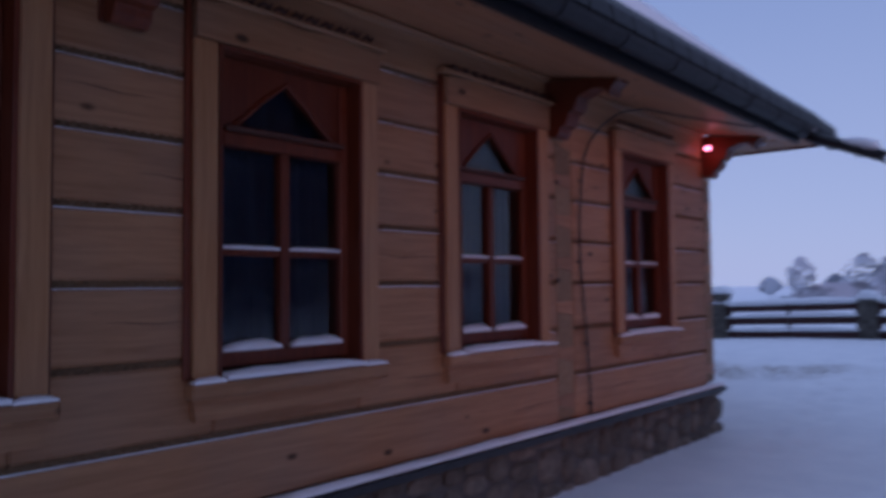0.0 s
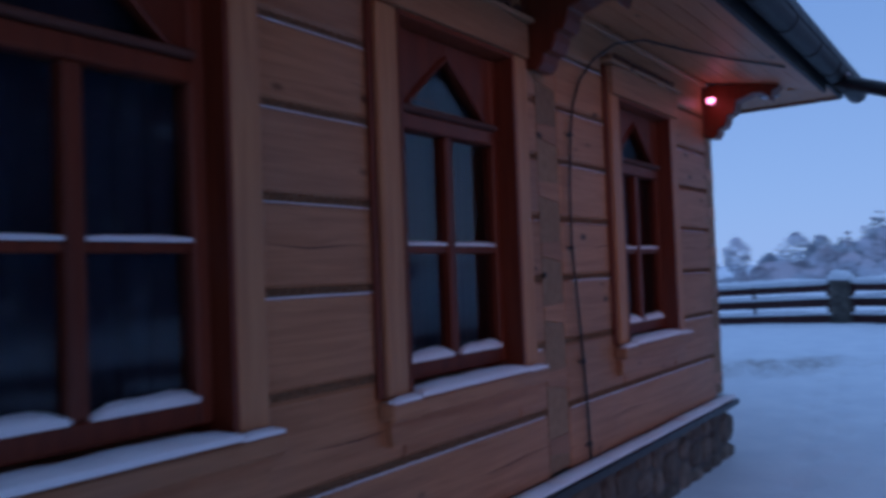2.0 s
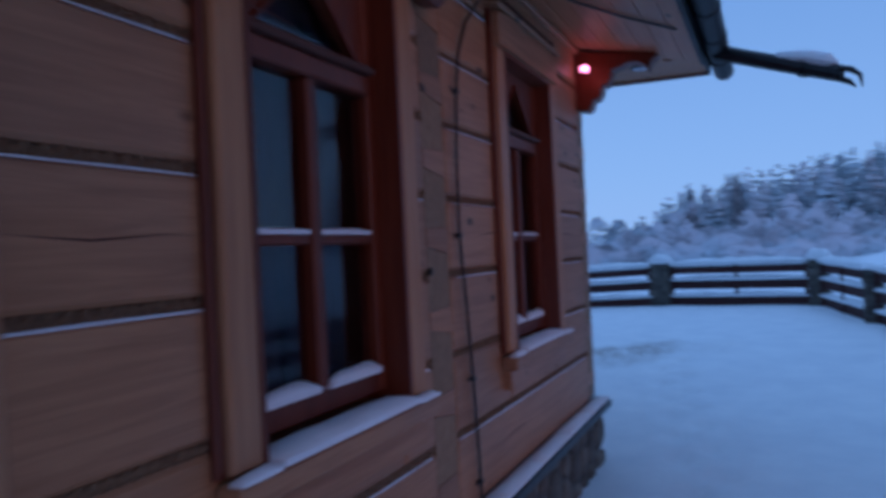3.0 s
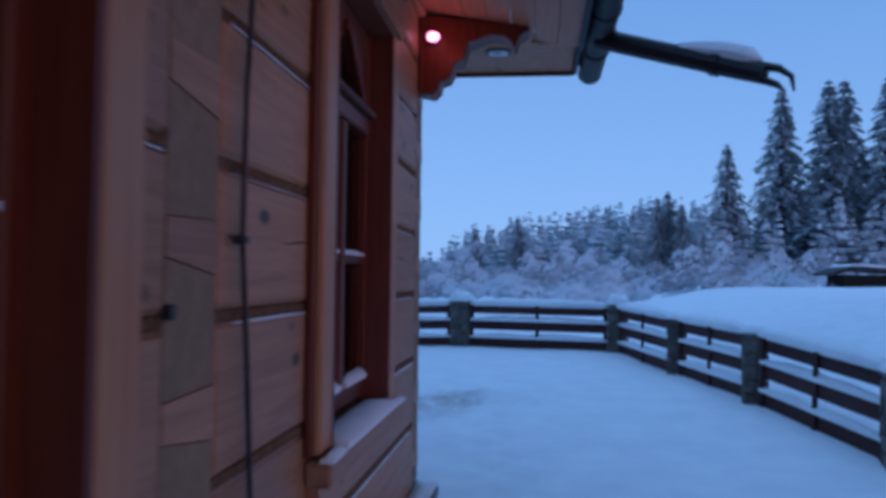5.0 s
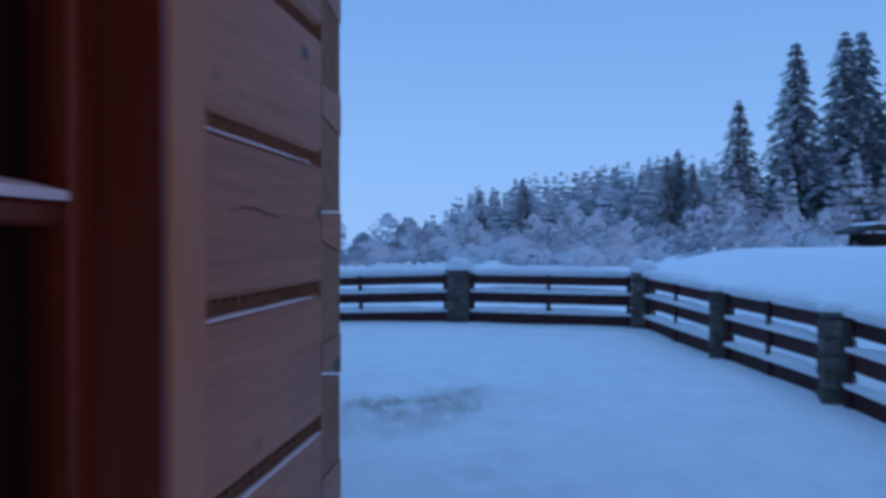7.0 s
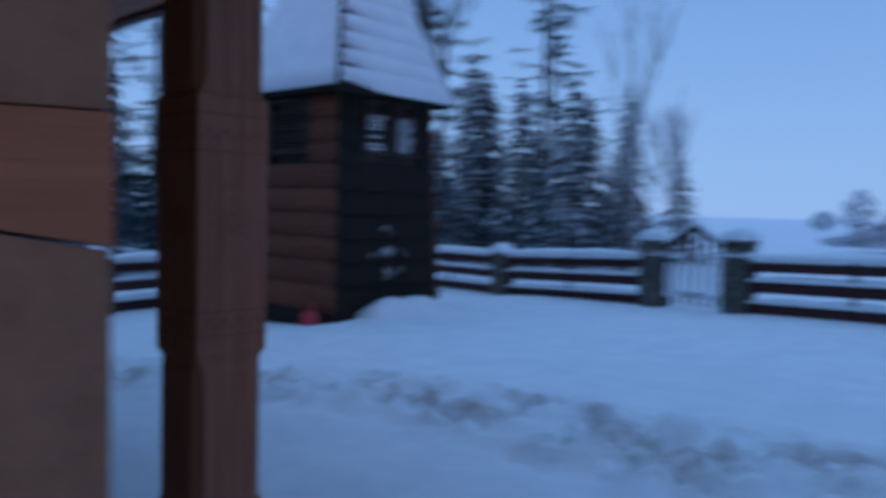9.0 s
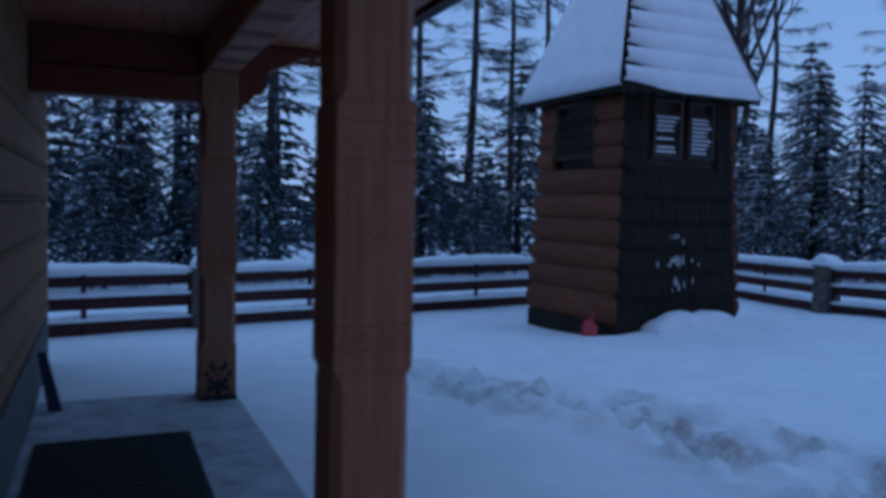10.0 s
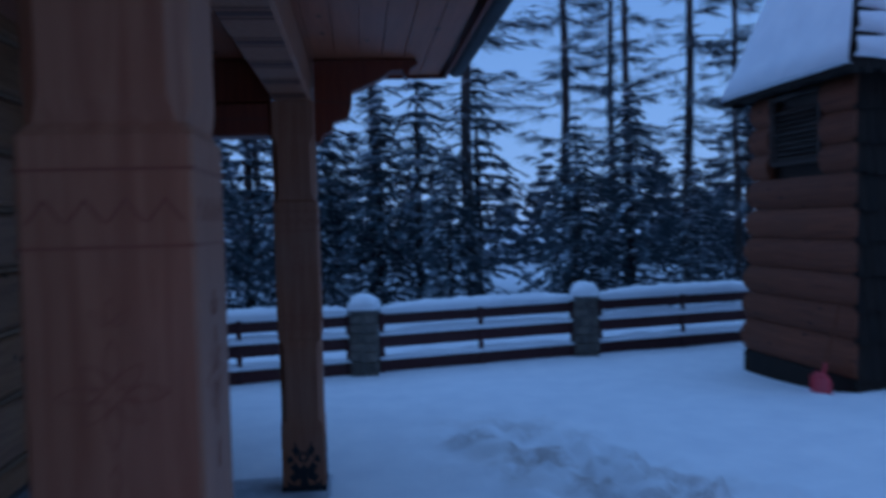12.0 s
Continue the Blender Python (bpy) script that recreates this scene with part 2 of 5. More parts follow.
def drift(bm, a, b, rise=0.6, step=0.12, rough=0.012):
    """A lying cushion of snow that fills the box from a to b: domed, with an uneven rim."""
    nx = max(3, min(40, int((b[0] - a[0]) / step) + 2))
    ny = max(3, min(40, int((b[1] - a[1]) / step) + 2))
    top, low = [], []
    for i in range(nx):
        for j in range(ny):
            u, v = i / (nx - 1), j / (ny - 1)
            x, y = a[0] + u * (b[0] - a[0]), a[1] + v * (b[1] - a[1])
            edge = min(1, 4 * min(u, 1 - u) + 0.001) ** 0.5 * min(1, 4 * min(v, 1 - v) + 0.001) ** 0.5
            n = noise.noise(Vector((x * 7, y * 7, a[2] * 3)))
            rim = i in (0, nx - 1) or j in (0, ny - 1)
            h = (1 - rise) + rise * edge + 0.25 * n * edge
            top.append(bm.verts.new((x + rough * noise.noise(Vector((y * 9, a[2], x))), y + rough * n, a[2] + (b[2] - a[2]) * h)))
            low.append(bm.verts.new((x, y, a[2])) if rim else None)
    for i in range(nx - 1):
        for j in range(ny - 1):
            q = [i * ny + j, (i + 1) * ny + j, (i + 1) * ny + j + 1, i * ny + j + 1]
            bm.faces.new([top[k] for k in q]).smooth = True
    ring = [i * ny for i in range(nx)] + [(nx - 1) * ny + j for j in range(1, ny)] + \
           [i * ny + ny - 1 for i in range(nx - 2, -1, -1)] + [j for j in range(ny - 2, 0, -1)]
    for p, q in zip(ring, ring[1:] + ring[:1]):
        bm.faces.new((low[p], low[q], top[q], top[p]))
    return bm


def mesh_of(name, bm, material):
    me = bpy.data.meshes.new(name)
    bm.to_mesh(me)
    bm.free()
    me.materials.append(material)
    return me


def part(name, bm, material, parent=None, label=""):
    me = bm if isinstance(bm, bpy.types.Mesh) else mesh_of(name, bm, material)
    ob = new(name, me)
    if parent is not None:
        ob.parent = parent
    return tagged(ob, label)


def thing(name, label, category, group="", kind=""):
    return tagged(new(name), label, category, group, kind)


def single(name, bm, material, label, category, group="", kind=""):
    return tagged(part(name, bm, material), label, category, group, kind)


B = bmesh.new


def boxes(*args, bevel=0.0):
    bm = B()
    for a, b in args:
        box(bm, a, b, bevel)
    return bm


def soft(e0, e1, v):
    u = min(1.0, max(0.0, (v - e0) / (e1 - e0)))
    return u * u * (3 - 2 * u)


# ---- the lie of the land ----
def east(x, y):
    """Metres beyond the line of the eastern fence."""
    return ((x - 1.95) + 0.2196 * (y - 9.37)) * 0.977 if y < 9.37 else (x - 1.95) - 0.105 * (y - 9.37)


def land(x, y):
    h = 0.10 + 0.19 * soft(-9, -0.5, x) * soft(1.5, 6, y)
    h += 0.92 * soft(0.2, 5.2, east(x, y)) ** 0.8 * soft(-6, 0, y) + 0.9 * soft(6, 40, east(x, y)) * soft(-6, 8, y)
    h += 0.06 * soft(7.2, 9.2, y) * soft(-6, -1, x)
    h -= 0.10 * soft(-7, -9.5, x)
    # the trodden, shovelled bank across the yard
    d = abs(y - (2.95 + 0.26 * (x + 6.0) + 0.25 * math.sin(x * 1.3)))
    near = soft(-7.6, -5.8, x) * (1 - soft(-0.6, 1.2, x))
    band = (1 - soft(0.15, 1.0, d)) * near
    if band > 0:
        h += band * (0.08 * noise.noise(Vector((x * 2.4, y * 3.0, 3))) + 0.10 * noise.noise(Vector((x * 4.6, y * 5.4, 9))) + 0.11 * noise.noise(Vector((x * 9, y * 9, 1))) + 0.07 * noise.noise(Vector((x * 16, y * 16, 4))) + 0.02)
    # heap against the bell tower
    h += 0.15 * math.exp(-(((x + 7.0) / 0.35) ** 2 + ((y - 7.1) / 0.85) ** 2))
    h -= 0.07 * math.exp(-(((x + 8.0) / 1.2) ** 2 + ((y - 6.4) / 1.3) ** 2))
    h += 0.025 * noise.noise(Vector((x * 0.8, y * 0.8, 0)))
    # footprints beside the wall and into the yard
    for i in range(16):
        fx, fy = 0.75 - 0.055 * i + (0.11 if i % 2 else -0.11), -0.6 + 0.34 * i
        r2 = ((x - fx) / 0.09) ** 2 + ((y - fy) / 0.16) ** 2
        if r2 < 6:
            h -= 0.05 * math.exp(-r2) - 0.018 * math.exp(-(r2 - 2.2) ** 2)
    return h


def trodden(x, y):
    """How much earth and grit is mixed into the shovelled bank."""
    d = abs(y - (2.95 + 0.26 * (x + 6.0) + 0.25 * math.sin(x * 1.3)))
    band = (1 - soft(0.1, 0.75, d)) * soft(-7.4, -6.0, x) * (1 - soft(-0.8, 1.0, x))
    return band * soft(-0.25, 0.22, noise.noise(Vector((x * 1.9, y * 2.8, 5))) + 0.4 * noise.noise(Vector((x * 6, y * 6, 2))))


def spread(points):
    out = []
    for (a, s), (b, _) in zip(points, points[1:]):
        n = max(1, round((b - a) / s))
        out += [a + (b - a) * k / n for k in range(n)]
    return out + [points[-1][0]]


gx = spread([(-700, 180), (-160, 45), (-40, 6), (-12, 0.5), (-8, 0.08), (1.2, 0.12), (5, 1.0), (20, 8), (80, 60), (700, 1)])
gy = spread([(-700, 200), (-100, 30), (-16, 2), (-2, 0.12), (1.6, 0.08), (5.2, 0.2), (9, 0.5), (14, 3), (50, 15), (140, 70), (800, 1)])
gverts = [(x, y, land(x, y)) for x in gx for y in gy]
gfaces = [(i * len(gy) + j, (i + 1) * len(gy) + j, (i + 1) * len(gy) + j + 1, i * len(gy) + j + 1)
          for i in range(len(gx) - 1) for j in range(len(gy) - 1)]
gme = bpy.data.meshes.new("ground")
gme.from_pydata(gverts, [], gfaces)
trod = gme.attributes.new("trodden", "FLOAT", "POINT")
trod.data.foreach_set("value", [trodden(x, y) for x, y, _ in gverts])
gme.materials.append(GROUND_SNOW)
gme.polygons.foreach_set("use_smooth", [True] * len(gfaces))
tagged(new("ground", gme), "snow-covered yard with a trodden bank and footprints", "ground", kind="structure")

# ---- the chapel: plan ----
JOINTS = [0.53, 0.845, 1.15, 1.455, 1.74, 2.02, 2.285, 2.555, 2.83]
WINDOWS = [-1.37, -3.315, -4.87, -6.45, -9.2]      # centres along the side wall
HALF, SILL_Z, HEAD_Z = 0.385, 1.07, 2.43
LAPS = [(-0.165, 0.0), (-2.66, -2.46)]              # where crossing logs show their ends
SOUTH, WEST = -12.5, -7.35


def log_piece(lo, hi, z0, z1, name="log"):
    return part(name, box(B(), (-0.20, lo, z0 + 0.004), (0.0, hi, z1 - 0.022), 0.011), PINE_Y, wall_side)


wall_side = tagged(new("wall_side"), "side wall of planed pine logs with roped joints", "wall", kind="structure")
inner = B()
cuts = sorted([(c - HALF - 0.02, c + HALF + 0.02) for c in WINDOWS])
edges = [SOUTH] + [v for c in cuts for v in c] + [-0.2]
for lo, hi in zip(edges[::2], edges[1::2]):
    box(inner, (-0.30, lo, 0.4), (-0.20, hi, 2.85))
for lo, hi in cuts:
    box(inner, (-0.30, lo, 0.4), (-0.20, hi, SILL_Z))
    box(inner, (-0.30, lo, HEAD_Z), (-0.20, hi, 2.85))
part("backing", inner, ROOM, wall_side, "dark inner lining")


def stretches(z0, z1):
    """The free lengths of a course of logs between openings and crossing log ends."""
    stops = [(lo, hi) for lo, hi in LAPS]
    if z1 > SILL_Z + 0.02 and z0 < HEAD_Z - 0.02:
        stops += cuts
    here, out = SOUTH, []
    for lo, hi in sorted(stops):
        if lo > here:
            out.append((here, lo))
        here = hi
    return out


for z0, z1 in zip(JOINTS, JOINTS[1:]):
    for lo, hi in stretches(z0, z1):
        log_piece(lo, hi, z0, z1)
        # rope of caulking in the joint above, and the snow that clings on the ledge
        bm = B()
        fine = 0.012 if lo > -7.5 else 0.05
        n = max(3, int((hi - lo) / fine))
        for strand in (0, math.pi):
            pts = []
            for k in range(n + 1):
                yy = lo + (hi - lo) * k / n
                turn = 2 * math.pi * yy / 0.075 + strand
                pts.append((-0.021 + 0.009 * math.cos(turn), yy, z1 - 0.010 + 0.009 * math.sin(turn)))
            tube(bm, pts, 0.0105, 5)
        part("caulking_rope", bm, ROPE, wall_side)
        if random.random() < 0.85:
            a, b = lo + random.uniform(0, 0.1), hi - random.uniform(0, 0.1)
            if b - a > 0.1:
                part("snow_line", drift(B(), (-0.014, a, z1 - 0.027), (0.0005, b, z1 - 0.027 + random.uniform(0.004, 0.008)), 0.5, 0.05, 0.003), SNOW, wall_side)
    if z0 < SILL_Z < z1:   # the log runs on under the sills
        for lo, hi in cuts:
            log_piece(lo, hi, z0, SILL_Z - 0.055)
    mid = (z0 + z1) / 2
    for lo, hi in LAPS:   # tongue of the log that runs through
        bm = prism(B(), [(lo, mid - 0.047), (hi, mid - 0.075), (hi, mid + 0.022), (lo, mid + 0.016)], -0.20, -0.001, "x")
        part("log_tongue", bm, PINE_Y, wall_side)
mids = [0.53] + [(a + b) / 2 for a, b in zip(JOINTS, JOINTS[1:])] + [2.84]
for lo, hi in LAPS:
    for a, b in zip(mids, mids[1:]):
        bm = prism(B(), [(lo + 0.002, a + 0.018), (hi - 0.001, a + 0.024), (hi - 0.001, b - 0.078), (lo + 0.002, b - 0.050)], -0.20, -0.004, "x")
        part("log_end", bm, END_GRAIN, wall_side, "end grain of a crossing log")
        # a dark wooden dowel and a drying crack in the end grain
        yy, zz = lo + 0.11 + random.uniform(-0.03, 0.03), (a + b) / 2 + random.uniform(-0.03, 0.04)
        part("dowel", box(B(), (-0.02, yy, zz), (-0.006, yy + 0.012, zz + 0.04), 0.003), CARVE_FAINT, wall_side)

# long drying cracks in the planed faces
for yy, zz, ln in ((-4.33, 1.585, 0.46), (-2.12, 1.60, 0.36), (-3.95, 2.13, 0.5), (-5.6, 1.86, 0.42), (-1.95, 0.70, 0.5), (-0.70, 1.60, 0.3), (-4.2, 0.96, 0.6), (-5.75, 1.30, 0.4), (-3.3, 0.68, 0.7), (-7.2, 1.58, 0.5), (-5.9, 2.16, 0.4)):
    bm = B()
    tube(bm, [(-0.0005, yy + ln * f, zz + 0.006 * math.sin(f * 7 + yy)) for f in (0, 0.2, 0.4, 0.6, 0.8, 1.0)], [0.0008, 0.0022, 0.0034, 0.0026, 0.0018, 0.0006], 4)
    part("drying_crack", bm, CARVE, wall_side)

# front wall and the rest of the shell
wall_front = tagged(new("wall_front"), "front wall of pine logs under the porch", "wall", kind="structure")
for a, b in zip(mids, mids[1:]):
    part("log", box(B(), (WEST + 0.2, -0.28, a + 0.01), (-0.20, -0.08, b - 0.03), 0.016), PINE_X_SHADED, wall_front)
    part("caulking_rope", tube(B(), [(WEST + 0.2, -0.10, b - 0.01), (-0.2, -0.10, b - 0.01)], 0.017, 5), ROPE, wall_front)
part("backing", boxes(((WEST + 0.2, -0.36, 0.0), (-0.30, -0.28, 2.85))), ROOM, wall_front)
part("base_board", boxes(((WEST + 0.2, -0.28, 0.0), (-0.02, -0.07, 0.53))), MORTAR, wall_front)
part("gable", prism(B(), [(0.05, 2.86), (-3.67, 6.5), (-7.4, 2.86)], -0.24, -0.14, "y"), PINE_X_SHADED, wall_front)
wall_back = single("wall_back", boxes(((WEST, SOUTH - 0.2, 0), (0, SOUTH, 2.85))), PINE_X_SHADED, "pine log wall at the back", "wall", kind="structure")
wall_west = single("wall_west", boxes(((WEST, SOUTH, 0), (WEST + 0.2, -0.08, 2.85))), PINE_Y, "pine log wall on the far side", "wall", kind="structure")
single("floor", boxes(((WEST + 0.2, SOUTH, 0.35), (-0.30, -0.36, 0.40))), ROOM, "dark floor inside the chapel", "floor", kind="structure")
single("ceiling", boxes(((WEST + 0.2, SOUTH, 2.86), (-0.02, -0.1, 2.92))), ROOM, "dark ceiling inside the chapel", "ceiling", kind="structure")

# stone plinth with its flashing and snow
plinth = tagged(new("plinth"), "rubble stone plinth under a snowy metal ledge", "plinth", kind="structure")
part("mortar_bed", boxes(((-0.30, SOUTH, -0.1), (0.012, 0.0, 0.47))), MORTAR, plinth)
y = SOUTH + 6.3
while y < -0.12:
    z = 0.02
    w = random.uniform(0.16, 0.34)
    while z < 0.44:
        h = min(random.uniform(0.11, 0.24), 0.465 - z)
        if h > 0.04:
            t = bmesh.new()
            bmesh.ops.create_icosphere(t, subdivisions=2, radius=0.5)
            for v in t.verts:
                c = v.co
                k = 0.5 / max(abs(c.y), abs(c.z), 0.34)
                c *= 0.55 * k + 0.45
                c += 0.05 * noise.noise_vector(c * 3 + Vector((y, z, 0)))
                v.co = Vector((0.012 + 0.05 * c.x, y + w / 2 + c.y * (w - 0.015), z + h / 2 + c.z * (h - 0.015)))
            part("stone", t, STONE, plinth)
        z += h
    y += w
part("flashing", prism(B(), [(-0.02, 0.535), (0.085, 0.508), (0.10, 0.508), (0.10, 0.47), (0.094, 0.47), (0.094, 0.498), (-0.02, 0.52)], SOUTH, 0.03, "y"), FLASHING, plinth, "dark metal drip ledge")
for k in range(12):
    a = -6.6 + k * 0.55
    part("snow_line", drift(B(), (0.004, a, 0.522), (0.096, a + 0.55, 0.545 + random.uniform(-0.004, 0.008)), 0.5, 0.09, 0.004), SNOW, plinth)


# ---- windows ----
def make_window():
    """One casement window with a pointed top light, centred on y = 0."""
    w = tagged(new("window_1"), "four-pane window with a pointed top light, red-brown reveal and snow on the sill", "window", kind="structure")
    o = HALF + 0.13
    part("casing_board", box(B(), (0.0, -o, SILL_Z), (0.038, -HALF - 0.019, HEAD_Z + 0.002), 0.008), PINE_Z, w)
    part("casing_board", box(B(), (0.0, HALF + 0.019, SILL_Z), (0.038, o, HEAD_Z + 0.002), 0.008), PINE_Z, w)
    part("head_board", prism(B(), [(-o, HEAD_Z + 0.004), (o, HEAD_Z + 0.004), (o, HEAD_Z + 0.15), (0.25, HEAD_Z + 0.17), (0, HEAD_Z + 0.15), (-0.25, HEAD_Z + 0.17), (-o, HEAD_Z + 0.15)], 0.0, 0.052, "x"), PINE_Y, w)
    part("cap_moulding", box(B(), (0.0, -o - 0.04, HEAD_Z + 0.168), (0.068, o + 0.04, HEAD_Z + 0.19), 0.005), PINE_Y, w)
    part("edge_batten", box(B(), (0.0, -o - 0.032, SILL_Z), (0.02, -o - 0.002, HEAD_Z + 0.16), 0.004), MAHOGANY, w)
    part("edge_batten", box(B(), (0.0, o + 0.002, SILL_Z), (0.02, o + 0.012, HEAD_Z + 0.16), 0.003), MAHOGANY, w)
    # carved vine over the head
    for k in range(11):
        c = (k - 5) * 0.088
        bm = B()
        pts = [(0.035, c - 0.04, HEAD_Z + 0.20 + 0.012 * math.sin(k * 2.2)), (0.046, c - 0.012, HEAD_Z + 0.222), (0.046, c + 0.012, HEAD_Z + 0.205), (0.043, c + 0.034, HEAD_Z + 0.232)]
        tube(bm, pts, [0.006, 0.011, 0.012, 0.004], 5)
        part("carved_leaf", bm, CARVE, w)
    # reveals
    part("reveal", boxes(((-0.20, -HALF - 0.018, SILL_Z), (0.0365, -HALF, HEAD_Z))), MAHOGANY, w, "red-brown stained reveal")
    part("reveal", boxes(((-0.20, HALF, SILL_Z), (0.0365, HALF + 0.018, HEAD_Z))), MAHOGANY, w, "red-brown stained reveal")
    part("reveal", boxes(((-0.20, -HALF, HEAD_Z - 0.018), (0.0365, HALF, HEAD_Z))), MAHOGANY_X, w, "red-brown stained head lining")
    # frame
    f0, f1, zt, BAR = -0.105, -0.045, 2.03, 1.566
    part("frame_post", box(B(), (f0, -HALF, SILL_Z + 0.03), (f1, -HALF + 0.05, HEAD_Z - 0.02), 0.006), MAHOGANY, w)
    part("frame_post", box(B(), (f0, HALF - 0.05, SILL_Z + 0.03), (f1, HALF, HEAD_Z - 0.02), 0.006), MAHOGANY, w)
    part("bottom_rail", box(B(), (f0, -HALF + 0.05, SILL_Z + 0.03), (f1, HALF - 0.05, SILL_Z + 0.095), 0.006), MAHOGANY, w)
    part("transom", box(B(), (f0 - 0.01, -HALF + 0.05, zt), (f1 + 0.01, HALF - 0.05, zt + 0.06), 0.006), MAHOGANY, w)
    part("drip_moulding", box(B(), (f0, -HALF + 0.05, zt + 0.062), (f1 + 0.035, HALF - 0.05, zt + 0.085), 0.006), CARVE, w)
    part("mullion", box(B(), (f0, -0.026, SILL_Z + 0.097), (f1 + 0.004, 0.026, zt - 0.002), 0.008), MAHOGANY, w)
    part("glazing_bar", box(B(), (f0 + 0.01, -HALF + 0.052, BAR), (f1 - 0.006, -0.028, BAR + 0.028), 0.005), MAHOGANY, w)
    part("glazing_bar", box(B(), (f0 + 0.01, 0.028, BAR), (f1 - 0.006, HALF - 0.052, BAR + 0.028), 0.005), MAHOGANY, w)
    # pointed top light: two corner panels and a bead
    zb, zp = zt + 0.088, HEAD_Z - 0.085
    a = HALF - 0.052
    part("corner_panel", prism(B(), [(-a, zb), (-a, HEAD_Z - 0.022), (0, HEAD_Z - 0.022), (0, zp), (-0.13, zp - 0.10), (-a + 0.055, zb)], f0 + 0.01, f1 - 0.004, "x"), MAHOGANY, w)
    part("corner_panel", prism(B(), [(a - 0.055, zb), (0.13, zp - 0.10), (0.001, zp), (0.001, HEAD_Z - 0.022), (a, HEAD_Z - 0.022), (a, zb)], f0 + 0.01, f1 - 0.004, "x"), MAHOGANY, w)
    arch = [(f1 + 0.002, -a + 0.06, zb), (f1 + 0.002, -0.13, zp - 0.10), (f1 + 0.002, 0, zp), (f1 + 0.002, 0.13, zp - 0.10), (f1 + 0.002, a - 0.06, zb)]
    part("pointed_bead", tube(B(), arch, 0.011, 6), MAHOGANY, w)
    for lo, hi in ((-a, -0.028), (0.028, a)):
        for z0, z1 in ((SILL_Z + 0.097, BAR - 0.002), (BAR + 0.03, zt - 0.002)):
            p = part("pane", boxes(((f0 + 0.025, lo, z0), (f0 + 0.031, hi, z1))), GLASS, w, "dark reflecting pane")
            p.visible_shadow = False
        part("snow", drift(B(), (f1 - 0.03, lo, BAR + 0.029), (f1 - 0.004, hi, BAR + 0.048), 0.4, 0.06, 0.003), SNOW, w, "thin snow on a glazing bar")
        part("snow", drift(B(), (f1 - 0.02, lo, SILL_Z + 0.094), (f1 + 0.012, hi, SILL_Z + 0.140), 0.7, 0.05, 0.006), SNOW, w, "snow heaped against the pane")
    p = part("pane", prism(B(), [(-a + 0.06, zb), (a - 0.06, zb), (0.13, zp - 0.10), (0, zp), (-0.13, zp - 0.10)], f0 + 0.025, f0 + 0.031, "x"), GLASS, w, "pointed dark pane")
    p.visible_shadow = False
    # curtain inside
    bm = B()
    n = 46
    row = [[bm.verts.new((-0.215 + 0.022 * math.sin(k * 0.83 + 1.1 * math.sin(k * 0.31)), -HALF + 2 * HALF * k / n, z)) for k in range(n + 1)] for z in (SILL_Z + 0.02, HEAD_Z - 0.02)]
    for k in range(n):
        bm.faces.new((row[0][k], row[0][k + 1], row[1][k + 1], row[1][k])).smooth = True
    part("curtain", bm, CURTAIN_DIM, w, "thin net curtain in folds, coloured dark blue for the dim room")
    # sill, apron and the snow on it
    part("sill", prism(B(), [(-0.20, SILL_Z - 0.0), (0.0, SILL_Z - 0.008), (0.072, SILL_Z - 0.02), (0.072, SILL_Z - 0.075), (-0.20, SILL_Z - 0.05)], -HALF, HALF, "y"), PINE_Y, w)
    part("sill_nose", box(B(), (0.002, -o - 0.025, SILL_Z - 0.075), (0.074, o + 0.025, SILL_Z - 0.012), 0.008), PINE_Y, w)
    part("apron", prism(B(), [(-o, SILL_Z - 0.078), (o, SILL_Z - 0.078), (o - 0.012, SILL_Z - 0.165), (-o + 0.012, SILL_Z - 0.165)], 0.0, 0.034, "x"), PINE_Y, w)
    part("snow", drift(B(), (-0.05, -HALF + 0.003, SILL_Z - 0.008), (0.080, HALF - 0.003, SILL_Z + 0.026), 0.5, 0.06, 0.008), SNOW, w, "snow lying on the sill")
    part("snow", drift(B(), (0.040, -o - 0.018, SILL_Z - 0.014), (0.076, -HALF - 0.002, SILL_Z + 0.012), 0.6, 0.04, 0.006), SNOW, w)
    part("snow", drift(B(), (0.040, HALF + 0.002, SILL_Z - 0.014), (0.076, o + 0.018, SILL_Z + 0.012), 0.6, 0.04, 0.006), SNOW, w)
    return w


first = make_window()
for k, c in enumerate(WINDOWS[1:], 2):
    copy_thing(first, pose(0, c, 0)).name = "window_%d" % k
first.matrix_basis = pose(0, WINDOWS[0], 0)

# ---- eaves and roof ----
EX, EZ, EY, EYS = 0.77, 2.655, 0.76, 0.05
soffit = tagged(new("soffit"), "sloping plank soffit under the side eave", "soffit", kind="structure")
bm = B()
n = 7
for k in range(n):
    x0, x1 = 0.0 + EX * k / n, EX * (k + 1) / n - 0.004
    zz = [2.80 - (2.80 - EZ) * v / EX for v in (x0, x1)]
    part("plank", prism(B(), [(x0, zz[0]), (x1, zz[1]), (x1, zz[1] + 0.022), (x0, zz[0] + 0.022)], SOUTH, EYS - 0.002, "y"), SOFFIT_Y, soffit)
FZ = 2.72     # level soffit of the overhang before the front wall
for k in range(9):
    y0, y1 = EYS + (EY - 0.03 - EYS) * k / 9, EYS + (EY - 0.03 - EYS) * (k + 1) / 9 - 0.004
    part("plank", box(B(), (-1.26, y0, FZ), (EX - 0.014, y1, FZ + 0.022), 0.003), SOFFIT_Y, soffit)
part("wall_moulding", box(B(), (0.0, SOUTH, 2.755), (0.035, -0.16, 2.79), 0.008), PINE_Y, soffit)
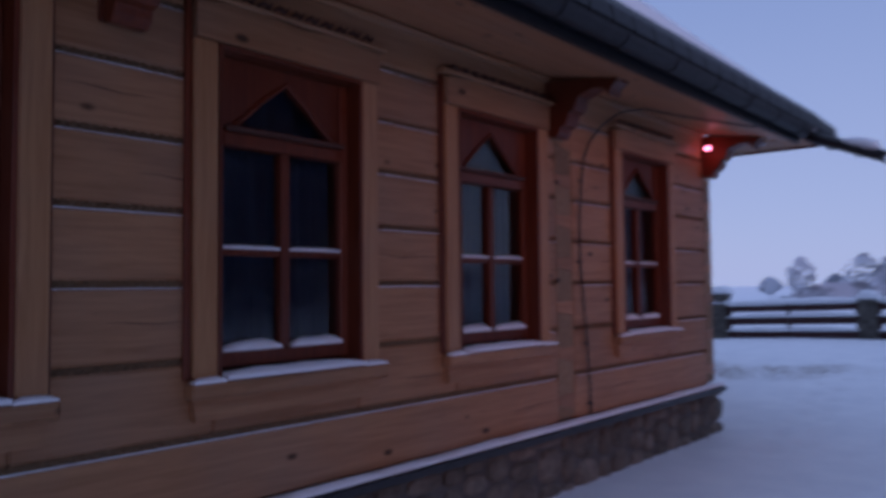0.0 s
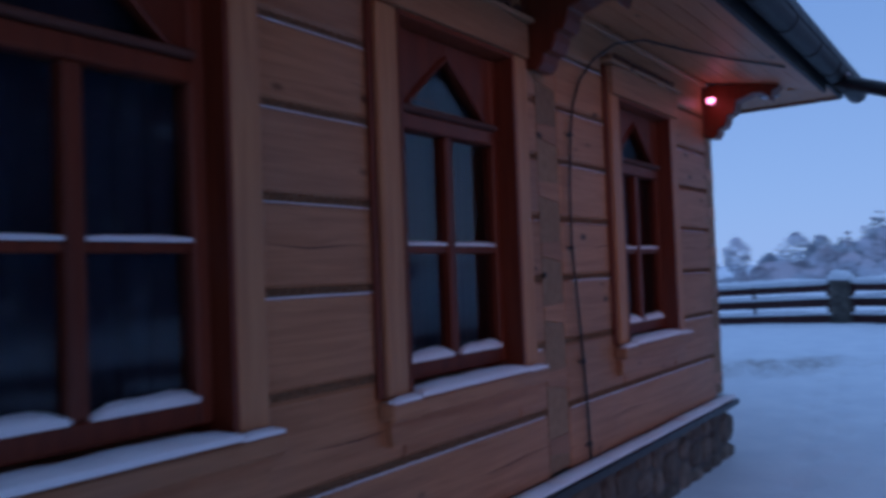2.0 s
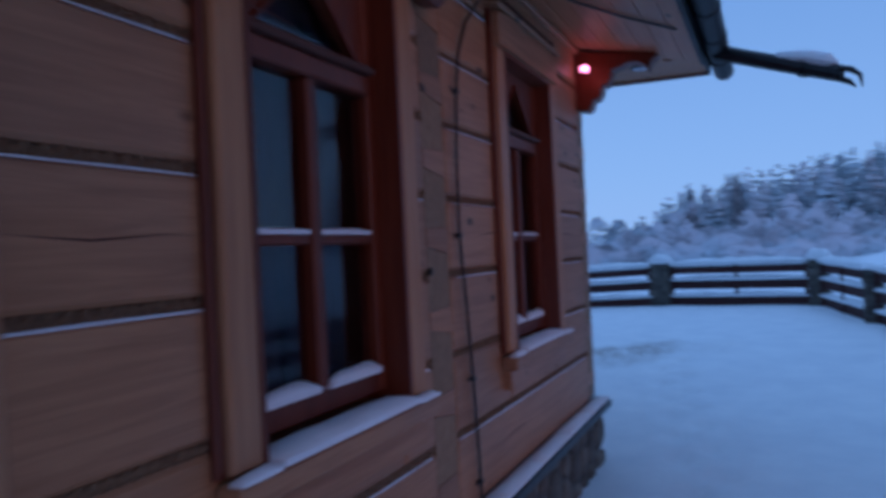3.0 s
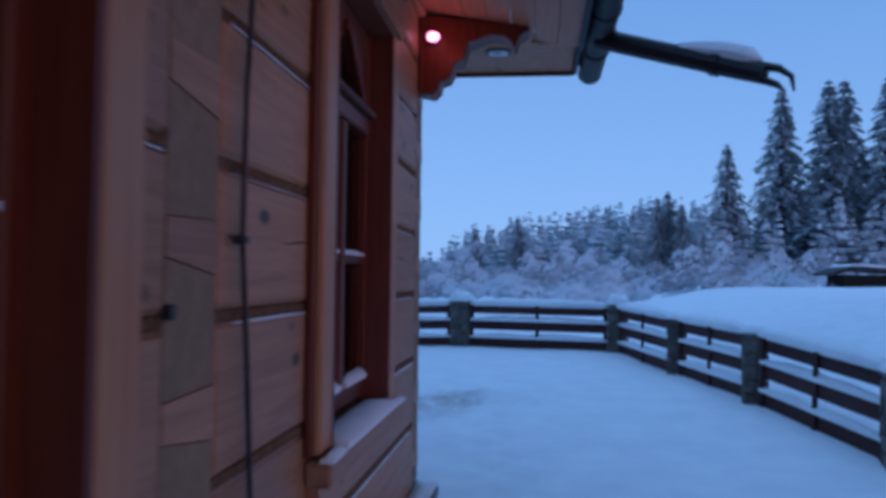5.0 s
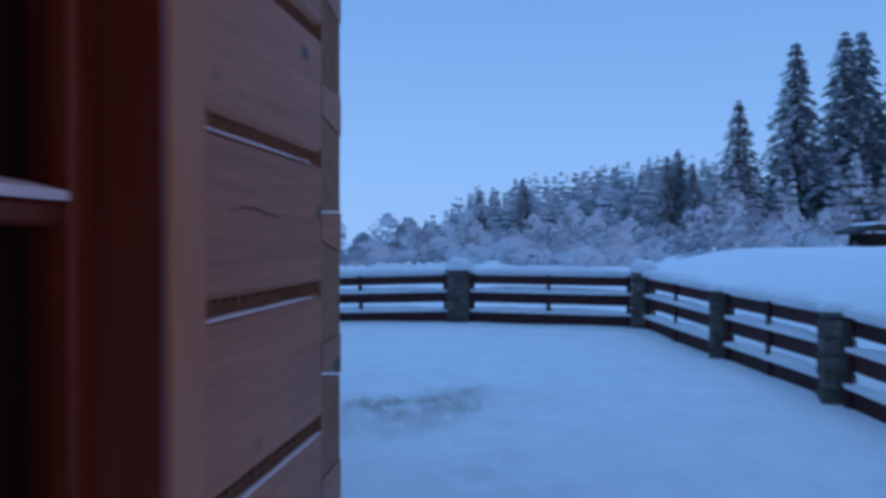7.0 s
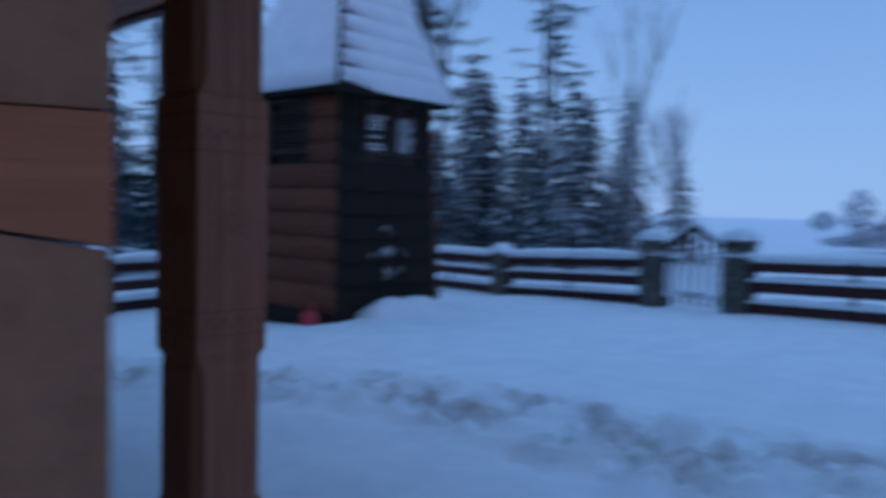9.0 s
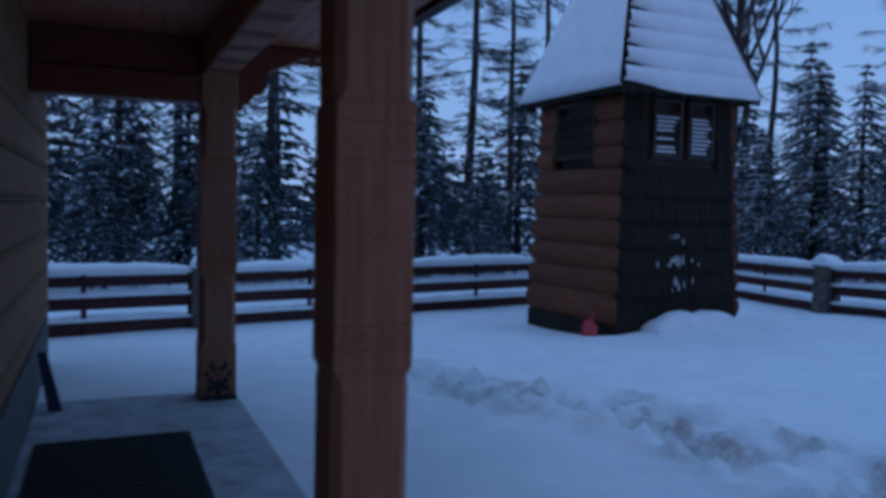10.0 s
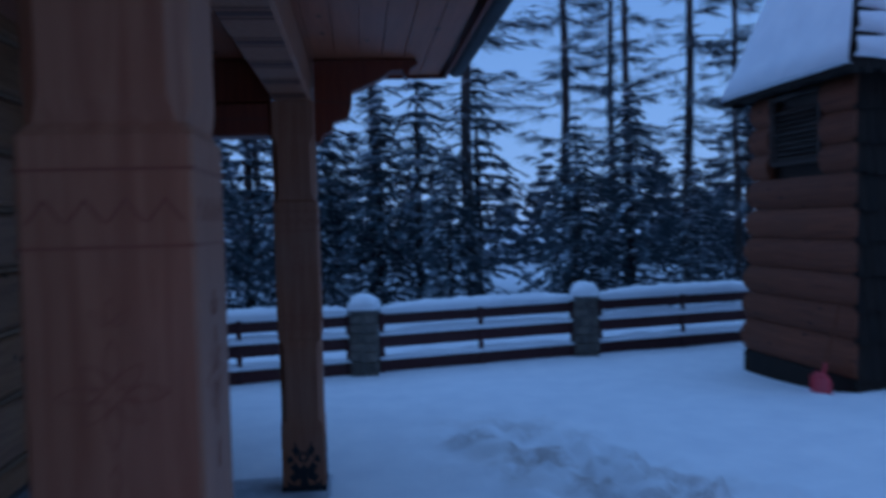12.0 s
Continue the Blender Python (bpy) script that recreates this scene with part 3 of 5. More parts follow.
part("end_trim", box(B(), (-1.26, EY - 0.028, FZ - 0.02), (EX, EY, FZ + 0.13), 0.004), MAHOGANY_X, soffit, "red-brown verge board")
part("step_board", box(B(), (0.53, EYS - 0.001, EZ + 0.03), (EX - 0.014, EYS + 0.014, FZ - 0.001), 0.002), SOFFIT_Y, soffit)
roof = tagged(new("roof"), "steep dark tiled roof under snow", "roof", kind="structure")
run, rise = 3.67 + 0.86, 3.95
for s in (1, -1):
    def rx(v):
        return -3.67 + s * (v + 3.67)
    part("slope", prism(B(), [(rx(0.86), 2.70), (rx(-3.67), 2.70 + rise), (rx(-3.67), 2.80 + rise), (rx(0.86), 2.79)], SOUTH - 0.3, EY, "y"), TIN, roof, "dark tiled slope")
    part("snow", prism(B(), [(rx(0.45), 3.15), (rx(-3.67), 2.81 + rise), (rx(-3.67), 2.98 + rise), (rx(0.40), 3.28)], SOUTH - 0.3, EY - 0.05, "y"), SNOW, roof, "deep snow on the slope")
for k in range(46):   # tile noses along the eave, nearest stretch
    yy = EY - 0.24 - k * 0.24
    part("tile", prism(B(), [(0.66, 2.92), (0.885, 2.735), (0.925, 2.76), (0.905, 2.85), (0.72, 3.03)], yy, yy + 0.225, "y"), TIN, roof)


def gutter_profile(r, t=0.006):
    out = [(r * math.cos(a), r * math.sin(a)) for a in (math.pi * (1 + k / 8) for k in range(9))]
    return out + [((r - t) * math.cos(a), (r - t) * math.sin(a)) for a in (math.pi * (2 - k / 8) for k in range(9))]


part("fascia", boxes(((EX - 0.012, SOUTH, EZ - 0.022), (EX + 0.012, EYS, 2.80)), ((EX - 0.012, EYS, FZ - 0.02), (EX + 0.012, EY - 0.03, 2.80))), TIN, soffit, "dark eave board")
gutter = thing("gutter", "black half-round gutter along the eave", "gutter")
part("channel", prism(B(), [(0.862 + u, 2.735 + v) for u, v in gutter_profile(0.068)], SOUTH, EY + 0.06, "y"), TIN, gutter)
for k in range(9):
    yy = 0.3 - k * 0.62
    part("hanger", prism(B(), [(0.862 + 1.10 * u, 2.735 + 1.10 * v) for u, v in gutter_profile(0.068, 0.008)], yy, yy + 0.025, "y"), TIN, gutter)
part("end_cap", prism(B(), [(0.862 + u, 2.735 + v) for u, v in gutter_profile(0.07)[:9]], EY + 0.06, EY + 0.07, "y"), TIN, gutter)

spout = thing("gutter_spout", "long black gutter spout with a forked tip and snow on it", "spout")
A0, A1 = Vector((0.86, 0.02, 2.69)), Vector((1.50, -0.44, 2.385))
AD = Vector((0.81, -0.58, 0.0))
part("trough", tube(B(), [A0, A0.lerp(A1, 0.35), A0.lerp(A1, 0.8), A1], [0.050, 0.048, 0.046, 0.042], 10), TIN, spout)
part("collar", tube(B(), [A0.lerp(A1, 0.72), A0.lerp(A1, 0.76)], 0.054, 10), TIN, spout)
part("upper_jaw", tube(B(), [A0.lerp(A1, 0.94) + Vector((0, 0, 0.03)), A1 + 0.06 * AD + Vector((0, 0, 0.015)), A1 + 0.11 * AD - Vector((0, 0, 0.025)), A1 + 0.12 * AD - Vector((0, 0, 0.09))], [0.022, 0.018, 0.012, 0.004], 6), TIN, spout)
part("lower_jaw", tube(B(), [A0.lerp(A1, 0.94) - Vector((0, 0, 0.02)), A1 + 0.05 * AD - Vector((0, 0, 0.05)), A1 + 0.085 * AD - Vector((0, 0, 0.085))], [0.022, 0.016, 0.004], 6), TIN, spout)
bm = B()
tube(bm, [A0.lerp(A1, f) + Vector((0, 0, 0.05 + 0.012 * math.sin(f * 9))) for f in (0.0, 0.07, 0.12)], [0.004, 0.03, 0.004], 8)
part("snow", bm, SNOW, spout)
bm = B()
tube(bm, [A0.lerp(A1, f) + Vector((0, 0, 0.052 + 0.012 * math.sin(f * 9))) for f in (0.48, 0.56, 0.68, 0.8, 0.92, 0.99)], [0.006, 0.03, 0.042, 0.045, 0.042, 0.008], 8)
part("snow", bm, SNOW, spout)

# brackets that carry the eave
OUT = [(0, 2.40), (0.07, 2.385), (0.10, 2.415), (0.105, 2.45), (0.145, 2.46), (0.165, 2.50), (0.17, 2.535), (0.21, 2.545), (0.225, 2.585), (0.235, 2.63), (0.29, 2.645),
       (0.34, 2.665), (0.40, 2.66), (0.44, 2.635), (0.455, 2.60), (0.475, 2.655), (0.52, 2.685), (0.52, 2.705), (0, 2.775)]
bracket = thing("eave_bracket", "scroll-cut red-brown wooden bracket under the eave", "bracket", "eave brackets")
scroll = part("scroll", prism(B(), OUT, -0.075, 0.075, "y"), MAHOGANY, bracket)
bv = scroll.modifiers.new("worn", "BEVEL")
bv.width, bv.segments = 0.008, 2
part("wall_pad", box(B(), (0.0, -0.088, 2.40), (0.022, 0.088, 2.76), 0.006), MAHOGANY, bracket)
for yy in (-2.69, -5.68, -8.0):
    copy_thing(bracket, pose(0.001, yy, 0))
bracket.matrix_basis = pose(0.001, -0.09, 0)


def eave_lamp(y0):
    lamp = thing("eave_lamp", "small pink-red glowing lamp on an eave bracket", "lamp", "eave lamps")
    part("housing", tube(B(), [(0.072, -0.166, 2.652), (0.076, -0.20, 2.648)], [0.035, 0.028], 10), TIN, lamp)
    t = bmesh.new()
    bmesh.ops.create_uvsphere(t, u_segments=12, v_segments=8, radius=0.024)
    bmesh.ops.scale(t, vec=(1.25, 0.8, 0.95), verts=t.verts)
    bmesh.ops.translate(t, vec=(0.078, -0.222, 2.645), verts=t.verts)
    part("bulb", t, BULB, lamp, "glowing pink bulb")
    lamp.matrix_basis = pose(0, y0 + 0.09, 0)
    li = bpy.data.lights.new("eave_lamp_light", "POINT")
    li.energy, li.color, li.shadow_soft_size = LAMP_W, (1.0, 0.20, 0.22), 0.04
    lo = new("eave_lamp_light", li)
    lo.location = (0.16, y0 + 0.09 - 0.30, 2.58)
    return lamp


LAMP_W = 0.22
eave_lamp(-0.09)
# extra lamp behind the walker, never in view, added to redden the wall
eave_lamp(-8.0)

# flush disc in the soffit near the verge
spot = thing("soffit_disc", "pale flush disc set in the soffit", "vent")
part("rim", tube(B(), [(0.355, 0.30, FZ - 0.008), (0.355, 0.30, FZ + 0.006)], [0.07, 0.068], 18), FLASHING, spot)
part("face", tube(B(), [(0.355, 0.30, FZ - 0.014), (0.355, 0.30, FZ)], [0.052, 0.054], 18), GATE_SNOWY, spot, "frosted face")

# cable on the wall
cable = thing("wall_cable", "black cable clipped up the wall and bent under the eave", "cable")
run_pts = [(0.016, -2.27, 0.47), (0.016, -2.285, 0.75), (0.016, -2.31, 1.03), (0.018, -2.35, 1.32), (0.016, -2.385, 1.59), (0.018, -2.385, 1.88), (0.016, -2.35, 2.15), (0.02, -2.32, 2.30),
           (0.025, -2.24, 2.44), (0.04, -2.08, 2.58), (0.07, -1.86, 2.70), (0.14, -1.63, 2.755), (0.28, -1.3, 2.735), (0.45, -1.05, 2.705), (0.7, -0.8, 2.66)]
part("lead", tube(B(), run_pts, 0.0065, 6), CABLE, cable)
for zz, yy in ((0.62, -2.278), (1.03, -2.31), (1.59, -2.385), (2.15, -2.35)):
    bm = box(B(), (0.0, yy - 0.014, zz - 0.008), (0.026, yy + 0.014, zz + 0.008), 0.003)
    tube(bm, [(0.012, yy - 0.01, zz), (0.014, yy - 0.035, zz - 0.004), (0.012, yy - 0.055, zz + 0.006)], 0.003, 5)
    part("clip", bm, CABLE, cable)
single("wall_nail", box(B(), (-0.002, -2.665, 1.45), (0.012, -2.645, 1.475), 0.002), CABLE, "small dark iron nail in the log wall", "nail")

# ---- porch ----
floor_z = 0.115
single("porch_floor", boxes(((-5.70, -0.08, -0.1), (-1.64, 1.34, floor_z)), bevel=0.02), CONCRETE, "concrete porch floor dusted with snow", "floor", kind="structure")
rug = thing("door_mat", "large black rubber door mat on the porch floor", "mat")
part("sheet", box(B(), (-4.57, 0.0, floor_z), (-2.75, 0.89, floor_z + 0.014), 0.005), MAT_RUBBER, rug)
bm = B()
for k in range(22):
    box(bm, (-4.53 + k * 0.08, 0.03, floor_z + 0.0145), (-4.49 + k * 0.08, 0.86, floor_z + 0.019))
part("ribs", bm, MAT_RUBBER, rug)


def octagon(half, c):
    h = half
    return [(-h + c, -h), (h - c, -h), (h, -h + c), (h, h - c), (h - c, h), (-h + c, h), (-h, h - c), (-h, -h + c)]


def shaft(levels):
    """A square post whose corners are cut away by varying amounts: (z, half width, cut)."""
    bm = B()
    rings = [[bm.verts.new((x, y, z)) for x, y in octagon(h, c)] for z, h, c in levels]
    for r, s in zip(rings, rings[1:]):
        for k in range(8):
            bm.faces.new((r[k], r[(k + 1) % 8], s[(k + 1) % 8], s[k]))
    bm.faces.new(rings[0][::-1])
    bm.faces.new(rings[-1])
    return bm


def petal(cy, cz, ang, length, wide, x):
    """A flat carved petal on the +x face."""
    u, v = Vector((0, math.cos(ang), math.sin(ang))), Vector((0, -math.sin(ang), math.cos(ang)))
    c = Vector((0, cy, cz))
    pts = [c + u * a * length + v * b * wide for a, b in ((0.15, 0), (0.45, 0.5), (0.8, 0.32), (1, 0), (0.8, -0.32), (0.45, -0.5))]
    return [(p.y, p.z) for p in pts]


def on_faces(parent, name, outlines, mat, depth=0.0025, half=0.1325, spin=(0, 1, 2, 3), label=""):
    groups = [[o] for o in outlines] if len(outlines) <= 12 else [outlines]
    for q in spin:
        for grp in groups:
            bm = B()
            for o in grp:
                prism(bm, o, half - 0.001, half + depth, "x")
            bmesh.ops.rotate(bm, cent=(0, 0, 0), matrix=Matrix.Rotation(q * math.pi / 2, 3, "Z"), verts=bm.verts)
            pc = part(name, bm, mat, parent, label)
            if len(grp) > 1:
                tagged(pc, kind="stuff")


def make_post():
    p = thing("porch_post", "carved larch porch post with chamfered corners and a black foot ornament", "post", "porch posts")
    H = 0.1325
    part("shaft", shaft([(floor_z, H, 0.006), (0.52, H, 0.006), (0.56, H - 0.004, 0.03), (1.00, H - 0.004, 0.03), (1.04, H - 0.012, 0.012), (1.07, H, 0.006), (1.90, H, 0.006),
                         (1.92, H - 0.012, 0.012), (1.96, H - 0.004, 0.032), (2.26, H - 0.004, 0.032), (2.31, H, 0.01), (2.52, H, 0.01)]), POST_WOOD, p)
    bands = []
    for z in (1.125, 1.205, 1.725, 1.845):
        bands.append([(-H, z), (H, z), (H, z + 0.005), (-H, z + 0.005)])
    on_faces(p, "carved_band", bands, CARVE_FAINT, 0.0012)
    zig = []
    for z0, z1 in ((1.145, 1.185), (1.765, 1.80)):
        for k in range(4):
            a = -H + 0.012 + k * 0.06
            zig.append([(a, z0), (a + 0.006, z0), (a + 0.03, z1 - 0.004), (a + 0.054, z0), (a + 0.06, z0), (a + 0.03, z1 + 0.005)])
    on_faces(p, "carved_zigzag", zig, CARVE_FAINT, 0.0012)
    ros = [petal(0, 1.50, k * math.pi / 4 + math.pi / 8 * 0, 0.088 if k % 2 == 0 else 0.066, 0.03, H) for k in range(8)]
    ros += [petal(0, 1.60, math.pi / 2, 0.05, 0.022, H), petal(0, 1.40, -math.pi / 2, 0.06, 0.022, H), petal(0, 1.60, math.pi / 4, 0.045, 0.016, H), petal(0, 1.60, 3 * math.pi / 4, 0.045, 0.016, H)]
    faint = []
    for o in ros:   # outline strokes only
        m = len(o)
        cy, cz = sum(q[0] for q in o) / m, sum(q[1] for q in o) / m
        for a, b in zip(o, o[1:] + o[:1]):
            ia, ib = [(cy + (v[0] - cy) * 0.84, cz + (v[1] - cz) * 0.84) for v in (a, b)]
            faint.append([a, b, ib, ia])
    on_faces(p, "carved_flower", faint, CARVE_FAINT, 0.0009)
    on_faces(p, "foot_band", [[(-H - 0.003, floor_z + 0.0), (H + 0.003, floor_z), (H + 0.003, floor_z + 0.035), (-H - 0.003, floor_z + 0.035)]], BLACK_ORN, 0.004)
    orn = []
    for s in (-1, 1):
        orn.append([(s * 0.045, 0.33), (s * 0.075, 0.38), (s * 0.058, 0.385), (s * 0.05, 0.43), (s * 0.035, 0.385), (s * 0.018, 0.37)])
        orn.append([(s * 0.02, 0.20), (s * 0.07, 0.17), (s * 0.09, 0.21), (s * 0.06, 0.235), (s * 0.085, 0.27), (s * 0.05, 0.30), (s * 0.03, 0.27)])
        orn.append([(s * 0.06, 0.305), (s * 0.10, 0.29), (s * 0.10, 0.33), (s * 0.075, 0.345)])
        orn.append([(s * 0.03, 0.15), (s * 0.10, 0.152), (s * 0.11, 0.19), (s * 0.085, 0.165)])
    ring = [(0.035 * math.cos(a), 0.33 + 0.035 * math.sin(a)) for a in (k * math.pi / 5 for k in range(10))]
    hole = [(0.018 * math.cos(a), 0.33 + 0.018 * math.sin(a)) for a in (k * math.pi / 5 for k in range(10))]
    for k in range(10):
        orn.append([ring[k], ring[(k + 1) % 10], hole[(k + 1) % 10], hole[k]])
    orn.append([(-0.03, 0.15), (0.03, 0.15), (0.02, 0.215), (0.035, 0.25), (0, 0.285), (-0.035, 0.25), (-0.02, 0.215)])
    on_faces(p, "foot_ornament", orn, BLACK_ORN, 0.003, label="black floral foot ornament")
    return p


post = make_post()
P1, P2 = (-1.85, 1.168), (-5.50, 1.168)
copy_thing(post, pose(P2[0], P2[1], 0))
post.matrix_basis = pose(P1[0], P1[1], 0)

for px in (P1[0], P2[0]):
    sb = thing("side_beam", "red-brown timber beam from porch post to wall", "beam", "porch side beams")
    part("timber", box(B(), (px - 0.12, -0.075, 2.315), (px + 0.12, P1[1] - 0.134, 2.515), 0.012), MAHOGANY, sb)
    part("groove", box(B(), (px - 0.1225, -0.07, 2.41), (px + 0.1225, P1[1] - 0.14, 2.417)), CARVE, sb)
    kb = thing("post_bracket", "stepped red-brown bracket from porch post to front eave", "bracket", "porch brackets")
    prof = [(1.302, 2.27), (1.33, 2.275), (1.35, 2.32), (1.40, 2.34), (1.42, 2.40), (1.50, 2.42), (1.53, 2.50), (1.535, 2.585), (1.60, 2.61), (1.70, 2.655), (1.78, 2.71), (1.85, 2.715),
            (1.87, 2.685), (1.885, 2.66), (1.90, 2.72), (1.945, 2.745), (1.945, 2.775), (1.302, 2.775)]
    b = part("scroll", prism(B(), prof, px - 0.075, px + 0.075, "x"), MAHOGANY, kb)
    part("groove", prism(B(), [(1.31, 2.52), (1.53, 2.505), (1.53, 2.513), (1.31, 2.528)], px - 0.077, px + 0.077, "x"), CARVE, kb)
    ub = thing("roof_beam", "dark upper timber beam over the porch side", "beam", "porch side beams")
    part("timber", box(B(), (px - 0.10, -0.075, 2.517), (px + 0.10, P1[1] - 0.134, 2.78), 0.01), MAHOGANY, ub)
fb = thing("front_beam", "carved timber beam joining the porch posts", "beam")
part("timber", box(B(), (-5.95, P1[1] - 0.115, 2.52), (-1.40, P1[1] + 0.115, 2.76), 0.014), POST_WOOD, fb)
for k in range(8):
    for d, wd in ((0, 0.012), (0.05, 0.06), (0.15, 0.012)):
        x0 = -5.25 + k * 0.45 + d
        part("carved_band", boxes(((x0, P1[1] - 0.10, 2.5175), (x0 + wd, P1[1] + 0.10, 2.5215))), CARVE, fb)

PX0, PX1, PY, PZ = -6.02, -1.30, 2.17, 2.785
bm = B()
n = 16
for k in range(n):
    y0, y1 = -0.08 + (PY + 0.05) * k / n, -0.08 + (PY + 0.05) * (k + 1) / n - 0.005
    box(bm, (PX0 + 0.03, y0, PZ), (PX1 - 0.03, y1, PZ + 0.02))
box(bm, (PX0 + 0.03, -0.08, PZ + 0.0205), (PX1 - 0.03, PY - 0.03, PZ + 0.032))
single("porch_ceiling", bm, SOFFIT_X_SHADED, "plank ceiling and soffit of the porch", "ceiling", kind="structure")
proof = tagged(new("porch_roof"), "dark porch roof with red-brown verge boards under snow", "roof", kind="structure")
part("verge_board", boxes(((PX0, -0.08, PZ - 0.025), (PX0 + 0.028, PY, PZ + 0.12)), bevel=0.004), MAHOGANY, proof)
part("verge_board", boxes(((PX1 - 0.028, -0.08, PZ - 0.025), (PX1, PY, PZ + 0.12)), bevel=0.004), MAHOGANY, proof)
part("fascia", boxes(((PX0, PY, PZ - 0.025), (PX1, PY + 0.025, PZ + 0.12)), bevel=0.004), MAHOGANY_X, proof)
part("slope", prism(B(), [(PY + 0.09, PZ + 0.06), (PY + 0.09, PZ + 0.12), (-0.1, PZ + 1.35), (-0.1, PZ + 1.27)], PX0 - 0.05, PX1 + 0.05, "x"), TIN, proof)
part("snow", prism(B(), [(PY + 0.06, PZ + 0.14), (PY + 0.07, PZ + 0.27), (-0.1, PZ + 1.52), (-0.1, PZ + 1.37)], PX0 - 0.03, PX1 + 0.03, "x"), SNOW, proof)
pg = thing("porch_gutter", "black gutter along the porch eave", "gutter")
part("channel", prism(B(), [(PY + 0.10 + u, PZ + 0.055 + v) for u, v in gutter_profile(0.062)], PX0 - 0.04, PX1 + 0.04, "x"), TIN, pg)

scoop = thing("blue_board", "narrow dark-blue plastic board leaning on the porch wall", "board")
part("blade", prism(B(), [(0.03, floor_z), (0.12, floor_z), (0.02, floor_z + 0.42), (-0.04, floor_z + 0.42)], -5.42, -5.39, "x"), BLUE_PLASTIC, scoop)

# ---- bell tower ----
TX, TY, T0, T1 = -8.13, 6.90, 0.06, 3.05
tower = thing("bell_tower", "squat wooden bell tower with louvres and a snowy pyramid roof", "bell tower")
TW = Matrix.Translation((TX, TY, 0)) @ Matrix.Rotation(radians(2.5), 4, "Z")


def half_at(z):
    return 0.945 - 0.115 * (z - T0) / (T1 - T0)


def tpart(name, bm, mat, label="", parent=None):
    return part(name, bm, mat, parent or tower, label)


# core
tpart("core", prism(B(), [(-0.88, 0.12), (0.88, 0.12), (0.79, T1), (-0.79, T1)], -0.78, 0.78, "y"), LOUVRE)
# lower courses: rounded boards on the yard faces, split shingles on the east face
zs = [0.22, 0.58, 0.88, 1.18, 1.49, 1.80, 2.12, 2.40, 2.70, 3.02]


def belly(z0, z1, lo, hi, depth=0.072, n=7):
    """Bulging board between two heights, on the -y face, from lo to hi as shares of the half width."""
    bm = B()
    rows = []
    for k in range(n + 1):
        z = z0 + (z1 - z0) * k / n
        b = depth * math.sin(math.pi * (0.03 + 0.94 * k / n)) ** 0.75
        h = half_at(z)
        rows.append([bm.verts.new((lo * h if abs(lo) < 1 else math.copysign(h + b * 0.8, lo), -h - b, z)), bm.verts.new((hi * h if abs(hi) < 1 else math.copysign(h + b * 0.8, hi), -h - b, z)),
                     bm.verts.new((hi * h, -h + 0.03, z)), bm.verts.new((lo * h, -h + 0.03, z))])
    for r, s in zip(rows, rows[1:]):
        for k in range(4):
            bm.faces.new((r[k], r[(k + 1) % 4], s[(k + 1) % 4], s[k]))
    bm.faces.new(rows[0][::-1])
    bm.faces.new(rows[-1])
    bmesh.ops.recalc_face_normals(bm, faces=bm.faces)
    return bm


WLO, WHI = -0.62, 0.44      # louvre opening, as shares of the half width
for q, mat in ((0, SIDING), (2, SIDING), (3, SIDING)):
    rot = Matrix.Rotation(q * math.pi / 2, 3, "Z")
    for z0, z1 in zip(zs, zs[1:]):
        spans = [(-1, 1)] if z1 < 2.2 else [(-1, WLO), (WHI, 1)]
        for lo, hi in spans:
            bm = belly(z0 + 0.004, z1 - 0.004, lo, hi)
            bmesh.ops.rotate(bm, cent=(0, 0, 0), matrix=rot, verts=bm.verts)
            tpart("board", bm, mat)
# east face: upright split shingles in courses with ragged feet
for ci, (z0, z1) in enumerate(zip(zs, zs[1:])):
    y = -1.0
    while y < 0.999:
        wdt = random.uniform(0.075, 0.13)
        y1 = min(1.0, y + wdt)
        if not (z1 > 2.2 and z0 < 2.95 and y1 > -0.52 and y < 0.70 and ci >= 6):
            h0, h1 = half_at(z0), half_at(z1)
            foot = z0 - random.uniform(0.01, 0.05)
            bm = B()
            o = 0.045 + random.uniform(-0.006, 0.006)
            a, b = y * (h0 + 0.02), (y1 - 0.008) * (h0 + 0.02)
            vs = [(h0 + o, a, foot), (h0 + o, b, foot - random.uniform(-0.015, 0.015)), (h1 + 0.008, b, z1 + 0.04), (h1 + 0.008, a, z1 + 0.04)]
            f = [bm.verts.new(v) for v in vs]
            g = [bm.verts.new((v[0] - 0.022, v[1], v[2])) for v in vs]
            bm.faces.new(f)
            bm.faces.new(g[::-1])
            for k in range(4):
                bm.faces.new((f[k], g[k], g[(k + 1) % 4], f[(k + 1) % 4]))
            tpart("shingle", bm, SHINGLE)
        y = y1
# snow blown onto the east face
for zc, yc, wide, count, tall in ((0.66, 0.02, 0.12, 13, 0.11), (0.94, 0.0, 0.12, 17, 0.11), (1.25, 0.04, 0.09, 4, 0.08)):
    for k in range(count):
        yy, zz = yc + random.gauss(0, wide), zc + random.uniform(-0.05, 0.06)
        x0 = half_at(zz) + 0.034
        tpart("snow", drift(B(), (x0, yy, zz), (x0 + 0.013, yy + random.uniform(0.003, 0.008), zz + tall * random.uniform(0.3, 1.0)), 0.5, 0.02, 0.004), SNOW)
